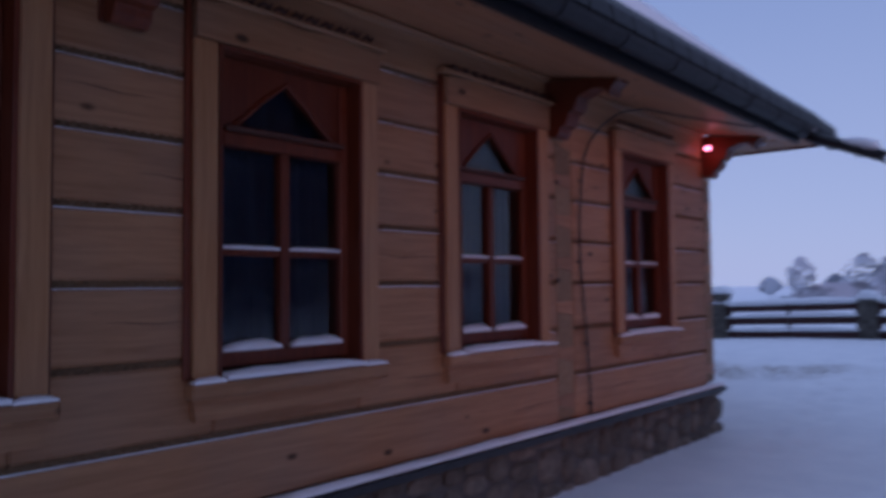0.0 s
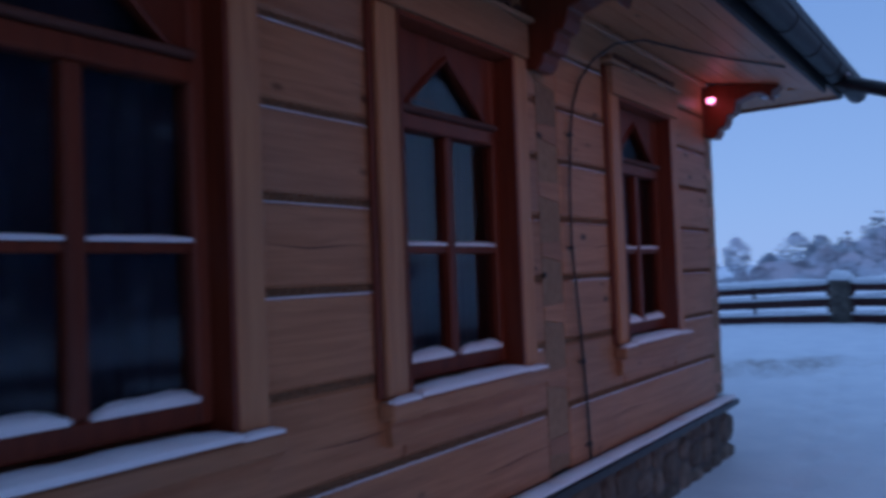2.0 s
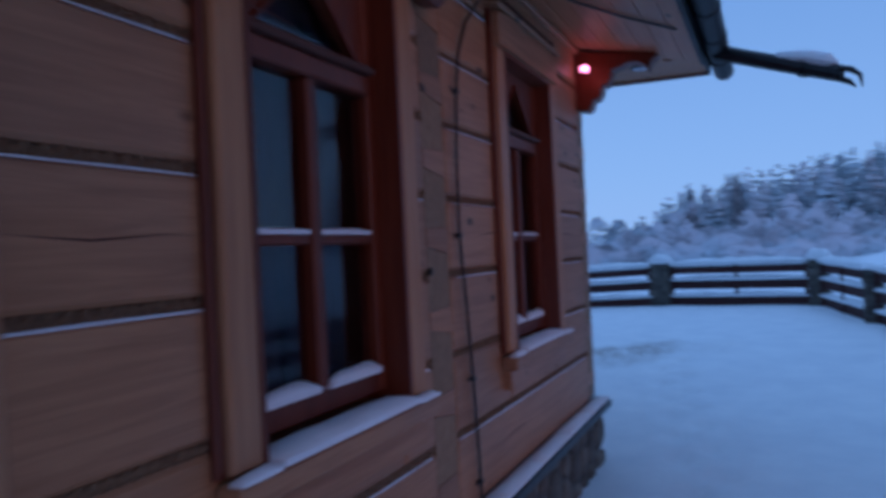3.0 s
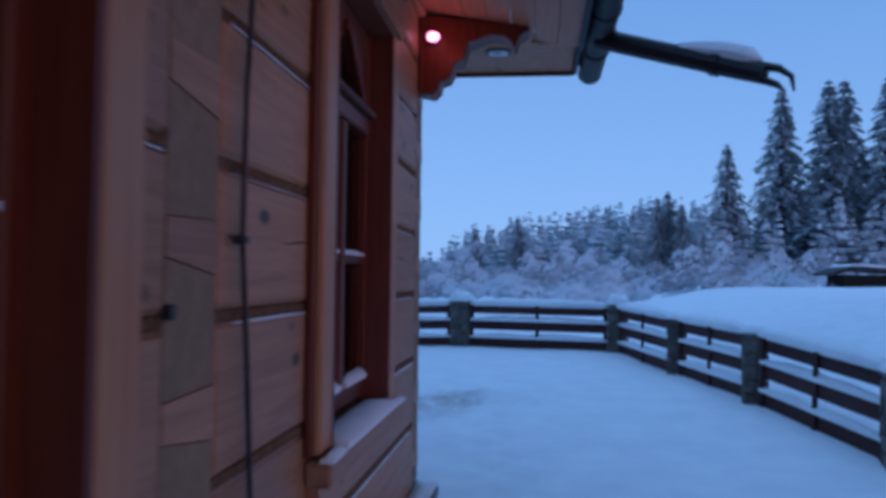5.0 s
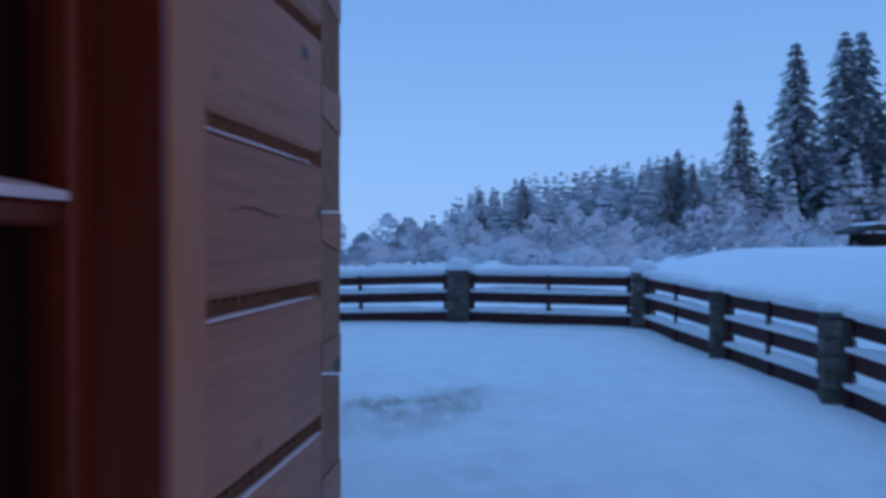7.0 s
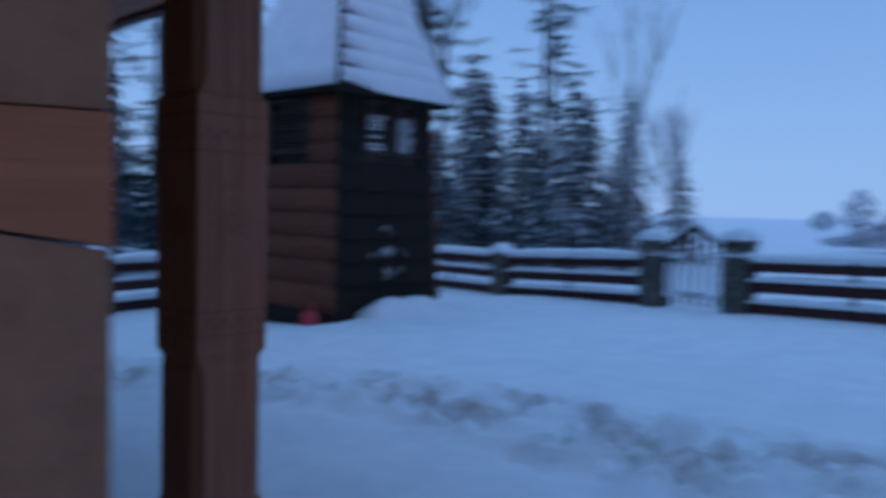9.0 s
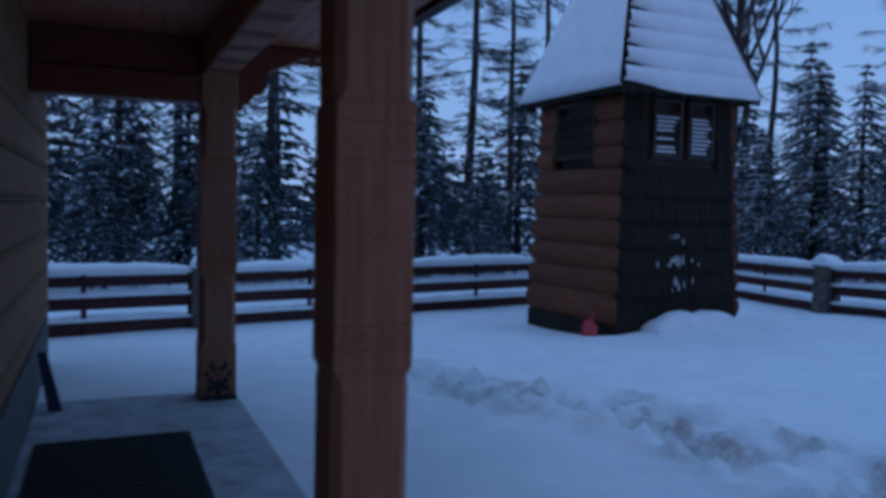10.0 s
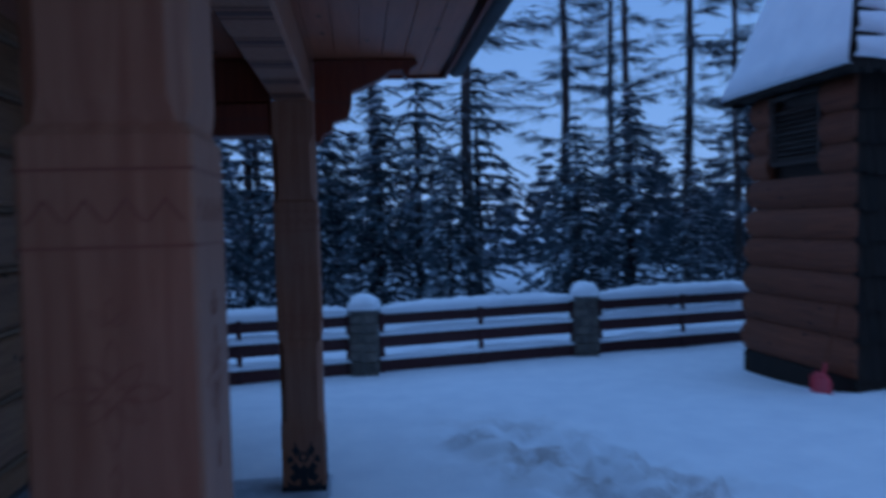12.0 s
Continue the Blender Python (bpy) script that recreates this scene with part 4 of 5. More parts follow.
# louvres: one opening on three faces, a divided one on the east face
for q in (0, 1, 2, 3):
    rot = Matrix.Rotation(q * math.pi / 2, 3, "Z")
    opens = [(WLO, WHI)] if q != 1 else [(-0.50, 0.06), (0.16, 0.68)]
    for lo, hi in opens:
        h = half_at(2.6)
        a, b = lo * h + 0.01, hi * h - 0.01
        group = []
        bm = B()
        for p0, p1 in (((a, -h - 0.05, 2.25), (a + 0.045, -h + 0.03, 2.98)), ((b - 0.045, -h - 0.05, 2.25), (b, -h + 0.03, 2.98)), ((a + 0.045, -h - 0.05, 2.25), (b - 0.045, -h + 0.03, 2.295)), ((a + 0.045, -h - 0.05, 2.94), (b - 0.045, -h + 0.03, 2.98))):
            box(bm, p0, p1, 0.004)
        bmesh.ops.rotate(bm, cent=(0, 0, 0), matrix=rot, verts=bm.verts)
        fr_ = tpart("louvre_frame", bm, LOUVRE, "dark louvre frame")
        for k in range(10):
            z = 2.31 + k * 0.052
            bm = prism(B(), [(-h - 0.045, z), (-h - 0.040, z + 0.012), (-h + 0.02, z + 0.055), (-h + 0.02, z + 0.043)], a + 0.045, b - 0.045, "x")
            bmesh.ops.rotate(bm, cent=(0, 0, 0), matrix=rot, verts=bm.verts)
            part("slat", bm, LOUVRE, fr_)
            deep = 0.9 if q == 1 else 0.0
            if random.random() < deep and k < 9:
                bm = prism(B(), [(-h - 0.047, z + 0.012), (-h - 0.045, z + 0.0135 + 0.0105 * (q == 1)), (-h - 0.005, z + 0.045), (-h - 0.005, z + 0.034)], a + 0.05, b - 0.05 - random.uniform(0, 0.1), "x")
                bmesh.ops.rotate(bm, cent=(0, 0, 0), matrix=rot, verts=bm.verts)
                part("snow", bm, SNOW, fr_)
# roof
RH, RZ, RA = 1.10, 3.02, 6.15


def roof_shell(h, z0, za, flare=0.0):
    bm = B()
    lv = [(0, 1.0), (0.1, 0.895), (0.35, 0.64), (0.7, 0.295), (1.0, 0.0)]
    rings = [[bm.verts.new((sx * h * w, sy * h * w, z0 + (za - z0) * f)) for sx, sy in ((-1, -1), (1, -1), (1, 1), (-1, 1))] for f, w in lv[:-1]]
    tip = bm.verts.new((0, 0, za))
    for r, s in zip(rings, rings[1:]):
        for k in range(4):
            bm.faces.new((r[k], r[(k + 1) % 4], s[(k + 1) % 4], s[k]))
    for k in range(4):
        bm.faces.new((rings[-1][k], rings[-1][(k + 1) % 4], tip))
    bm.faces.new(rings[0][::-1])
    return bm


troof = tpart("roof", roof_shell(RH, RZ, RA), SHINGLE, "pyramid shingle roof")
# ragged shingle fringe under the snow
for q in range(4):
    bm = B()
    rot = Matrix.Rotation(q * math.pi / 2, 3, "Z")
    v = -RH
    while v < RH - 0.02:
        wdt = random.uniform(0.05, 0.10)
        d = random.uniform(0.015, 0.06)
        prism(bm, [(v, RZ + 0.05), (v + wdt - 0.006, RZ + 0.05), (v + wdt - 0.006, RZ - d), (v, RZ - d + random.uniform(-0.01, 0.01))], -RH - 0.012, -RH + 0.012, "y")
        v += wdt
    bmesh.ops.rotate(bm, cent=(0, 0, 0), matrix=rot, verts=bm.verts)
    part("shingle_fringe", bm, SHINGLE, troof)
# the snow on it lies in bands on the east side, where shingle edges show through near the hip
for q in (0, 2, 3):
    rot = Matrix.Rotation(q * math.pi / 2, 3, "Z")
    bm = B()
    grid = []
    for k in range(15):
        f = k / 14
        w = max(0.004, 1.0 - f)
        row = []
        for j in range(9):
            u = -1 + j / 4
            lump = 0.012 * noise.noise(Vector((u * 3, f * 6, q)))
            thick = (0.055 + lump) * (1 if 0 < j < 8 else 0.4)
            row.append(bm.verts.new((u * (RH + 0.02) * w, -(RH + 0.01) * w - thick, RZ + 0.035 + (RA - RZ) * f + thick * 0.4)))
        grid.append(row)
    for r, s in zip(grid, grid[1:]):
        for a, b, c, d in zip(r, r[1:], s[1:], s):
            bm.faces.new((a, b, c, d)).smooth = True
    base = [bm.verts.new((v.co.x, -(RH - 0.02), RZ + 0.01)) for v in grid[0]]
    for a, b, c, d in zip(base, base[1:], grid[0][1:], grid[0]):
        bm.faces.new((a, b, c, d))
    bmesh.ops.rotate(bm, cent=(0, 0, 0), matrix=rot, verts=bm.verts)
    part("snow", bm, SNOW, troof, "smooth snow on the roof slope")
NB = 13
for k in range(NB):
    f0, f1 = k / NB, (k + 1) / NB
    bm = B()
    w0, w1 = max(0.01, 1 - f0), max(0.01, 1 - f1 + 0.01)
    nn = 12
    rows = [[], [], []]
    for j in range(nn + 1):
        u = -0.97 + 1.94 * j / nn
        bare = max(0.0, 0.045 * (1 - soft(0.0, 0.55 - 0.10 * (k % 4), (u + 1) / 1.4))) if k < 9 else 0
        fill = soft(0.15, 0.6 - 0.08 * (k % 3), (u + 1) / 1.4)
        wob = 0.010 * noise.noise(Vector((u * 5, k, 0)))
        z0 = RZ + 0.045 + (RA - RZ) * f0 + bare * 1.6 + wob
        t0 = 0.06 + wob - 0.035 * fill
        rows[0].append(bm.verts.new(((RH + 0.01) * w0 - 0.005, u * RH * w0, z0 - 0.03 - 0.03 * fill)))
        rows[1].append(bm.verts.new(((RH + 0.01) * w0 + t0, u * RH * w0, z0 + 0.01)))
        rows[2].append(bm.verts.new(((RH + 0.01) * w1 + 0.015, u * RH * w1, RZ + 0.045 + (RA - RZ) * f1 - 0.012)))
    for r, s in zip(rows, rows[1:]):
        for a, b, c, d in zip(r, r[1:], s[1:], s):
            bm.faces.new((a, b, c, d)).smooth = True
    part("snow", bm, SNOW, troof, "band of snow between shingle courses")
# sill stones and a log under the tower
tpart("sill_beam", boxes(((-0.98, -0.98, -0.08), (0.98, -0.86, 0.22)), bevel=0.02), SHINGLE)
tpart("sill_beam", boxes(((0.86, -0.98, -0.08), (0.985, 0.98, 0.20)), bevel=0.02), SHINGLE)
tower.matrix_basis = TW

heap = tagged(part("snow_mound", drift(B(), (-7.14, 6.35, 0.14), (-6.78, 7.70, 0.38), 0.8, 0.08, 0.03), SNOW), "rounded heap of snow at the foot of the bell tower", "snow")
shovel = thing("snow_shovel", "red plastic snow shovel leaning on the bell tower", "shovel")
part("blade", prism(B(), [(-7.48, 0.03), (-7.20, 0.03), (-7.20, 0.21), (-7.27, 0.26), (-7.41, 0.26), (-7.48, 0.21)], 5.76, 5.785, "y"), RED_PLASTIC, shovel)
part("rim", tube(B(), [(-7.48, 5.755, 0.03), (-7.48, 5.755, 0.21), (-7.41, 5.755, 0.26), (-7.27, 5.755, 0.26), (-7.20, 5.755, 0.21), (-7.20, 5.755, 0.03)], 0.012, 5), RED_PLASTIC, shovel)
part("socket", tube(B(), [(-7.33, 5.768, 0.22), (-7.30, 5.79, 0.36)], [0.022, 0.015], 8), RED_PLASTIC, shovel)
part("handle", tube(B(), [(-7.305, 5.786, 0.34), (-7.26, 5.90, 0.92)], 0.011, 6), SIDING, shovel)

# ---- fence ----
PIL_H = 0.80


def make_pillar(h, name="fence_pillar", w=0.155, cap=0.15):
    p = thing(name, "square rubble-stone fence pillar with a cap of snow", "fence pillar", "fence pillars")
    part("core", boxes(((-w + 0.02, -w + 0.02, -0.2), (w - 0.02, w - 0.02, h - 0.05))), PILLAR_BARE, p)
    z, course = -0.02, 0
    while z < h - 0.08:
        ch = random.uniform(0.085, 0.15)
        ch = min(ch, h - 0.05 - z)
        for q in range(4):
            split = random.uniform(-0.06, 0.06)
            for lo, hi in ((-w, split), (split, w)):
                t = bmesh.new()
                bmesh.ops.create_cube(t, size=1)
                for v in t.verts:
                    v.co = Vector(((lo + hi) / 2 + v.co.x * (hi - lo - 0.014), -w + 0.02 + v.co.y * 0.05 - 0.012 * noise.noise(Vector((lo * 30, z * 20, q))), z + ch / 2 + v.co.z * (ch - 0.012)))
                    v.co += 0.010 * noise.noise_vector(v.co * 11 + Vector((q, 0, course)))
                bmesh.ops.bevel(t, geom=list(t.edges), offset=0.010, segments=1, affect="EDGES")
                bmesh.ops.rotate(t, cent=(0, 0, 0), matrix=Matrix.Rotation(q * math.pi / 2, 3, "Z"), verts=t.verts)
                part("stone", t, PILLAR, p)
        z += ch
        course += 1
    part("cap_slab", box(B(), (-w - 0.012, -w - 0.012, h - 0.05), (w + 0.012, w + 0.012, h), 0.012), PILLAR_BARE, p)
    part("snow", drift(B(), (-w - 0.022, -w - 0.022, h - 0.012), (w + 0.022, w + 0.022, h + cap), 0.62, 0.04, 0.014), SNOW, p, "thick cap of snow")
    return p


def make_panel(n, length, w=0.0):
    """A fence bay along +x from 0 to length: boards, a middle stay, two end stays and the snow on them."""
    f = thing("fence_panel", "red-brown board fence bay loaded with snow", "fence", "fence bays")
    x0, x1 = 0.17, length - 0.17
    for z0, z1, sn in ((0.0, 0.165, 0.085), (0.30, 0.455, 0.085), (0.575, 0.735, 0.12)):
        part("board", box(B(), (x0, -0.016, z0), (x1, 0.016, z1), 0.005), RAIL, f)
        wd = 0.055 if sn < 0.1 else 0.085
        part("snow", drift(B(), (x0, -wd, z1 - 0.004), (x1, wd, z1 + sn * random.uniform(0.9, 1.1)), 0.6, 0.12 if sn > 0.1 else 0.2, 0.012), SNOW, f, "snow lying on the board")
        if sn > 0.1:   # clinging fringe on the face of the top board
            part("snow", drift(B(), (x0, -0.022, z1 - 0.035), (x1, -0.015, z1 + 0.01), 0.3, 0.1, 0.004), SNOW, f)
    mid = (x0 + x1) / 2
    for xs in (x0 + 0.03, mid, x1 - 0.03):
        part("stay", box(B(), (xs - 0.03, -0.045, -0.1), (xs + 0.03, -0.017, 0.72), 0.006), RAIL, f)
    return f


def fence_line(points, stones=None):
    ends = list(zip(points, points[1:]))
    for (a, b) in ends:
        if b is None or a is None:
            continue
        ga, gb = land(*a), land(*b)
        d = Vector((b[0] - a[0], b[1] - a[1], gb - ga))
        L_ = d.length
        f = make_panel(0, L_)
        f.matrix_basis = Matrix.Translation((a[0], a[1], ga - 0.01)) @ Matrix.Rotation(math.atan2(d.y, d.x), 4, "Z") @ Matrix.Rotation(-math.asin(d.z / L_), 4, "Y")
    for p in points:
        if p is not None and not (stones and p == points[-1]):
            copy_thing(stones or pillar, pose(p[0], p[1], land(*p) - 0.02, 0, 0, math.degrees(math.atan2(-1.72, 10.43)) + random.uniform(-2, 2)))


pillar = make_pillar(PIL_H)
G1, G2 = (-5.19, 10.53), (-3.83, 10.31)
west_line = [(-8.75, -6.9), (-9.05, -4.05), (-9.22, -1.25), (-9.81, 1.58), (-10.41, 4.42), (-11.0, 7.26), (-11.35, 9.2), (-11.55, 11.57)]
north_a = [(-11.55, 11.57), (-8.56, 11.09), G1]
north_b = [G2, (-0.75, 9.80), (1.86, 9.37)]
east_line = [(1.86, 9.37), (2.40, 6.99), (2.84, 4.86), (3.33, 2.6), (3.85, 0.3), (4.4, -2.2), (4.9, -4.7)]
fence_line(west_line)
fence_line([north_a[0], north_a[1], G1])
fence_line(north_b)
slim = make_pillar(0.76, w=0.125, cap=0.06)
slim.matrix_basis = pose(4.9, -4.7, land(4.9, -4.7) - 0.02, 0, 0, -9.4)
fence_line(east_line, slim)
pillar.matrix_basis = pose(-11.55, 11.57, land(-11.55, 11.57) - 0.4)
for p in (G1, G2):   # taller blocks on the gate pillars
    gt = make_pillar(1.02, "gate_pillar")
    gt.matrix_basis = pose(p[0], p[1], land(*p) - 0.02, 0, 0, -9.4) @ Matrix.Diagonal((1.1, 1.1, 1, 1))

gate = thing("garden_gate", "small pointed red picket gate furred with snow, standing ajar", "gate")
gw = 0.98
part("rail", box(B(), (0, -0.02, 0.16), (gw, 0.02, 0.25), 0.006), GATE_SNOWY, gate)
part("rail", box(B(), (0, -0.02, 0.72), (gw, 0.02, 0.80), 0.006), GATE_SNOWY, gate)
for k in range(7):
    u = k / 6
    hgt = 0.86 + 0.30 * (1 - abs(2 * u - 1))
    x = 0.03 + u * (gw - 0.06)
    part("picket", box(B(), (x - 0.026, 0.021, 0.06), (x + 0.026, 0.043, hgt), 0.006), RAIL, gate)
    part("snow", drift(B(), (x - 0.03, -0.01, 0.25), (x + 0.03, 0.02, 0.70), 0.2, 0.03, 0.006), SNOW, gate)
for s in (0, 1):
    bm = B()
    a, b = ((0.0, 0.84), (gw / 2, 1.16)) if s == 0 else ((gw / 2, 1.16), (gw, 0.84))
    prism(bm, [(a[0], a[1]), (b[0], b[1]), (b[0], b[1] + 0.07), (a[0], a[1] + 0.07)], -0.025, 0.045, "y")
    cap = part("gable_board", bm, RAIL, gate)
    bm = B()
    prism(bm, [(a[0], a[1] + 0.071), (b[0], b[1] + 0.071), (b[0], b[1] + 0.13), (a[0], a[1] + 0.12)], -0.04, 0.06, "y")
    part("snow", bm, SNOW, cap)
part("stile", box(B(), (gw - 0.07, -0.03, 0.05), (gw, 0.02, 0.98), 0.006), GATE_SNOWY, gate)
gate.matrix_basis = Matrix.Translation((-5.0, 10.47, land(-4.6, 10.4))) @ Matrix.Rotation(radians(-9), 4, "Z")

# ---- trees ----
class Soup:
    """Triangles gathered fast, for crowns and woods."""

    def __init__(self):
        self.v, self.f = [], []

    def tri(self, a, b, c):
        n = len(self.v)
        self.v += [tuple(a), tuple(b), tuple(c)]
        self.f.append((n, n + 1, n + 2))

    def quad(self, a, b, c, d):
        n = len(self.v)
        self.v += [tuple(a), tuple(b), tuple(c), tuple(d)]
        self.f.append((n, n + 1, n + 2, n + 3))

    def stick(self, pts, radii, sides=4):
        base = len(self.v)
        for p, r in zip(pts, radii):
            for k in range(sides):
                a = 2 * math.pi * k / sides
                self.v.append((p[0] + r * math.cos(a), p[1] + r * math.sin(a), p[2] + r * 0.6 * math.sin(a + 0.8)))
        for i in range(len(pts) - 1):
            for k in range(sides):
                self.f.append((base + i * sides + k, base + i * sides + (k + 1) % sides, base + (i + 1) * sides + (k + 1) % sides, base + (i + 1) * sides + k))

    def trunk(self, pts, radii, sides=7):
        base = len(self.v)
        for p, r in zip(pts, radii):
            for k in range(sides):
                a = 2 * math.pi * k / sides
                self.v.append((p[0] + r * math.cos(a), p[1] + r * math.sin(a), p[2]))
        for i in range(len(pts) - 1):
            for k in range(sides):
                self.f.append((base + i * sides + k, base + i * sides + (k + 1) % sides, base + (i + 1) * sides + (k + 1) % sides, base + (i + 1) * sides + k))

    def mesh(self, name, mat):
        me = bpy.data.meshes.new(name)
        me.from_pydata(self.v, [], self.f)
        me.materials.append(mat)
        return me


def spruce(seed, height, width, whorls, needles, snowy, share=0.45, tufts=9, fine=1.0):
    """Trunk, needle crown and snow meshes of a spruce with drooping tiers."""
    r = random.Random(seed)
    bark, crown, snow = Soup(), Soup(), Soup()
    bark.trunk([(0, 0, -0.3), (0.02, 0, height * 0.5), (0, 0.02, height)], [0.022 * height, 0.014 * height, 0.004])
    for w in range(whorls):
        f = (w + r.random() * 0.6) / whorls
        z = height * (0.06 + 0.94 * f)
        reach = width * (1 - f) ** 0.82 * r.uniform(0.75, 1.12) + 0.03 * width
        n = r.randint(6, 8)
        a0 = r.random() * 6.28
        for b in range(n):
            a = a0 + 6.283 * b / n + r.uniform(-0.25, 0.25)
            L_ = reach * r.uniform(0.7, 1.15)
            ca, sa = math.cos(a), math.sin(a)
            droop = 0.32 * L_
            for k in range(tufts):
                u = (k + r.random()) / tufts
                cx, cz = L_ * u, z - droop * u ** 1.5 + 0.06 * L_ * math.sin(u * 3.1)
                side = r.uniform(-1, 1) * 0.26 * L_ * (1.1 - u)
                px, py = cx * ca - side * sa, cx * sa + side * ca
                s = r.uniform(0.10, 0.19) * (0.6 + 0.4 * L_ / width) * width * 0.75 * fine
                da = a + r.uniform(-0.9, 0.9)
                dx, dy = math.cos(da) * s, math.sin(da) * s
                hang = r.uniform(0.25, 0.7) * s
                crown.quad((px - dx * 0.5 - dy * 0.4, py - dy * 0.5 + dx * 0.4, cz), (px + dy * 0.1, py - dx * 0.1, cz + 0.05 * s), (px + dx, py + dy, cz - hang), (px + dx * 0.2 - dy * 0.5, py + dy * 0.2 + dx * 0.5, cz - hang * 1.1))
                if r.random() < share:
                    snow.quad((px - dx * 0.4 - dy * 0.32, py - dy * 0.4 + dx * 0.32, cz + 0.03), (px - dy * -0.25, py + dx * -0.25, cz + 0.06 * s + 0.035), (px + dx * 0.75, py + dy * 0.75, cz - hang * 0.7 + 0.03), (px + dx * 0.15 - dy * 0.38, py + dy * 0.15 + dx * 0.38, cz - hang * 0.7 + 0.03))
    return bark.mesh("trunk", BARK), crown.mesh("crown", needles), snow.mesh("snow", snowy)


def larch(seed, height, lean=0.0, dense=1.0):
    """A tall bare-stemmed larch: thin level branches with drooping twigs, snow lying along them."""
    r = random.Random(seed)
    bark, limbs, snow = Soup(), Soup(), Soup()
    n = 9
    line = [(lean * height * (k / n) ** 1.3 + 0.05 * math.sin(k * 1.3 + seed), 0.05 * math.cos(k * 1.7 + seed), -0.3 + (height + 0.3) * k / n) for k in range(n + 1)]
    bark.trunk(line, [0.135 * (1 - 0.8 * k / n) for k in range(n + 1)], 8)
    for _ in range(int(66 * dense)):
        f = r.uniform(0.16, 0.98)
        z = height * f
        k = f * n
        i = min(n - 1, int(k))
        q = k - i
        ox, oy = line[i][0] * (1 - q) + line[i + 1][0] * q, line[i][1] * (1 - q) + line[i + 1][1] * q
        a = r.random() * 6.283
        L_ = r.uniform(0.7, 2.3) * (1.15 - 0.7 * f)
        ca, sa = math.cos(a), math.sin(a)
        pts = []
        for m in range(6):
            u = m / 5
            pts.append((ox + L_ * u * ca + r.uniform(-0.05, 0.05), oy + L_ * u * sa + r.uniform(-0.05, 0.05), z - 0.34 * L_ * u + 0.36 * L_ * u * u + r.uniform(-0.03, 0.03)))
        limbs.stick(pts, [0.017 * (1 - 0.85 * m / 5) + 0.003 for m in range(6)])
        for m in range(5):
            p0, p1 = Vector(pts[m]), Vector(pts[m + 1])
            if r.random() < 0.3:
                wv = Vector((-sa, ca, 0)) * r.uniform(0.010, 0.024)
                up = Vector((0, 0, 0.020))
                snow.quad(p0 - wv + up, p1 - wv * 0.8 + up, p1 + wv * 0.8 + up, p0 + wv + up)
        for m in range(int(34 * dense)):
            u = r.uniform(0.2, 1)
            i2 = min(4, int(u * 5))
            p = Vector(pts[i2]).lerp(Vector(pts[i2 + 1]), u * 5 - i2)
            b = a + r.choice((-1, 1)) * r.uniform(0.4, 1.2)
            l2 = r.uniform(0.15, 0.60)
            e = p + Vector((math.cos(b) * l2, math.sin(b) * l2, -r.uniform(-0.05, 0.26)))
            wv = Vector((-math.sin(b), math.cos(b), 0)) * r.uniform(0.004, 0.010)
            md = p.lerp(e, 0.5) + Vector((0, 0, 0.02))
            limbs.quad(p, md - wv, e, md + wv + Vector((0, 0, -0.022)))
            if r.random() < 0.1:
                up = Vector((0, 0, 0.02))
                snow.quad(p + up, md - wv * 0.8 + up, e + up, md + wv * 0.8 + up)
    return bark.mesh("trunk", BARK), limbs.mesh("branchwork", NEEDLE), snow.mesh("snow", SNOW)


def bare_tree(seed, height, mat, spread_=0.5, depth=4, snow_share=0.5, stem=0.02):
    r = random.Random(seed)
    bark, snow, first = Soup(), Soup(), Soup()

    def grow(p, d, L_, rad, level):
        pts = [p]
        for _ in range(3):
            d = (d + Vector((r.uniform(-0.16, 0.16), r.uniform(-0.16, 0.16), r.uniform(0.0, 0.12)))).normalized()
            pts.append(pts[-1] + d * L_ / 3)
        (first if level == 0 else bark).stick(pts, [rad * (1 - 0.22 * k) for k in range(4)], 6 if level == 0 else 3)
        if level > 0 and r.random() < snow_share:
            w_ = Vector((0.6, -0.8, 0)) * max(0.012, rad)
            up = Vector((0, 0, rad * 0.8 + 0.004))
            snow.quad(pts[0] - w_ + up, pts[-1] - w_ * 0.6 + up, pts[-1] + w_ * 0.6 + up, pts[0] + w_ + up)
        if level >= depth:
            return
        for k in range(r.randint(3, 5) if level else 9):
            u = r.uniform(0.30, 1.0)
            i = min(2, int(u * 3))
            q = pts[i].lerp(pts[i + 1], u * 3 - i)
            a = r.random() * 6.283
            side = Vector((math.cos(a), math.sin(a), r.uniform(0.1, 0.9))) * spread_
            grow(q, (d + side).normalized(), L_ * r.uniform(0.38, 0.62), rad * 0.48, level + 1)

    grow(Vector((0, 0, -0.2)), Vector((0, 0, 1)), height * 0.8, stem * height, 0)
    return first.mesh("trunk", mat), bark.mesh("branchwork", mat), snow.mesh("snow", SNOW)


def plant(name, meshes, x, y, label, category, group, turn=None, size=1.0, z=None, tilt=0.0):
    t = thing(name, label, category, group)
    for me in meshes:
        if len(me.polygons):
            pt = part(me.name.split(".")[0], me, None, t)
            if pt.name.startswith(("snow", "branchwork", "crown")):
                tagged(pt, kind="stuff")
    t.matrix_basis = pose(x, y, land(x, y) if z is None else z, tilt, 0, random.uniform(0, 360) if turn is None else turn) @ Matrix.Diagonal((size, size, size, 1))
    return t


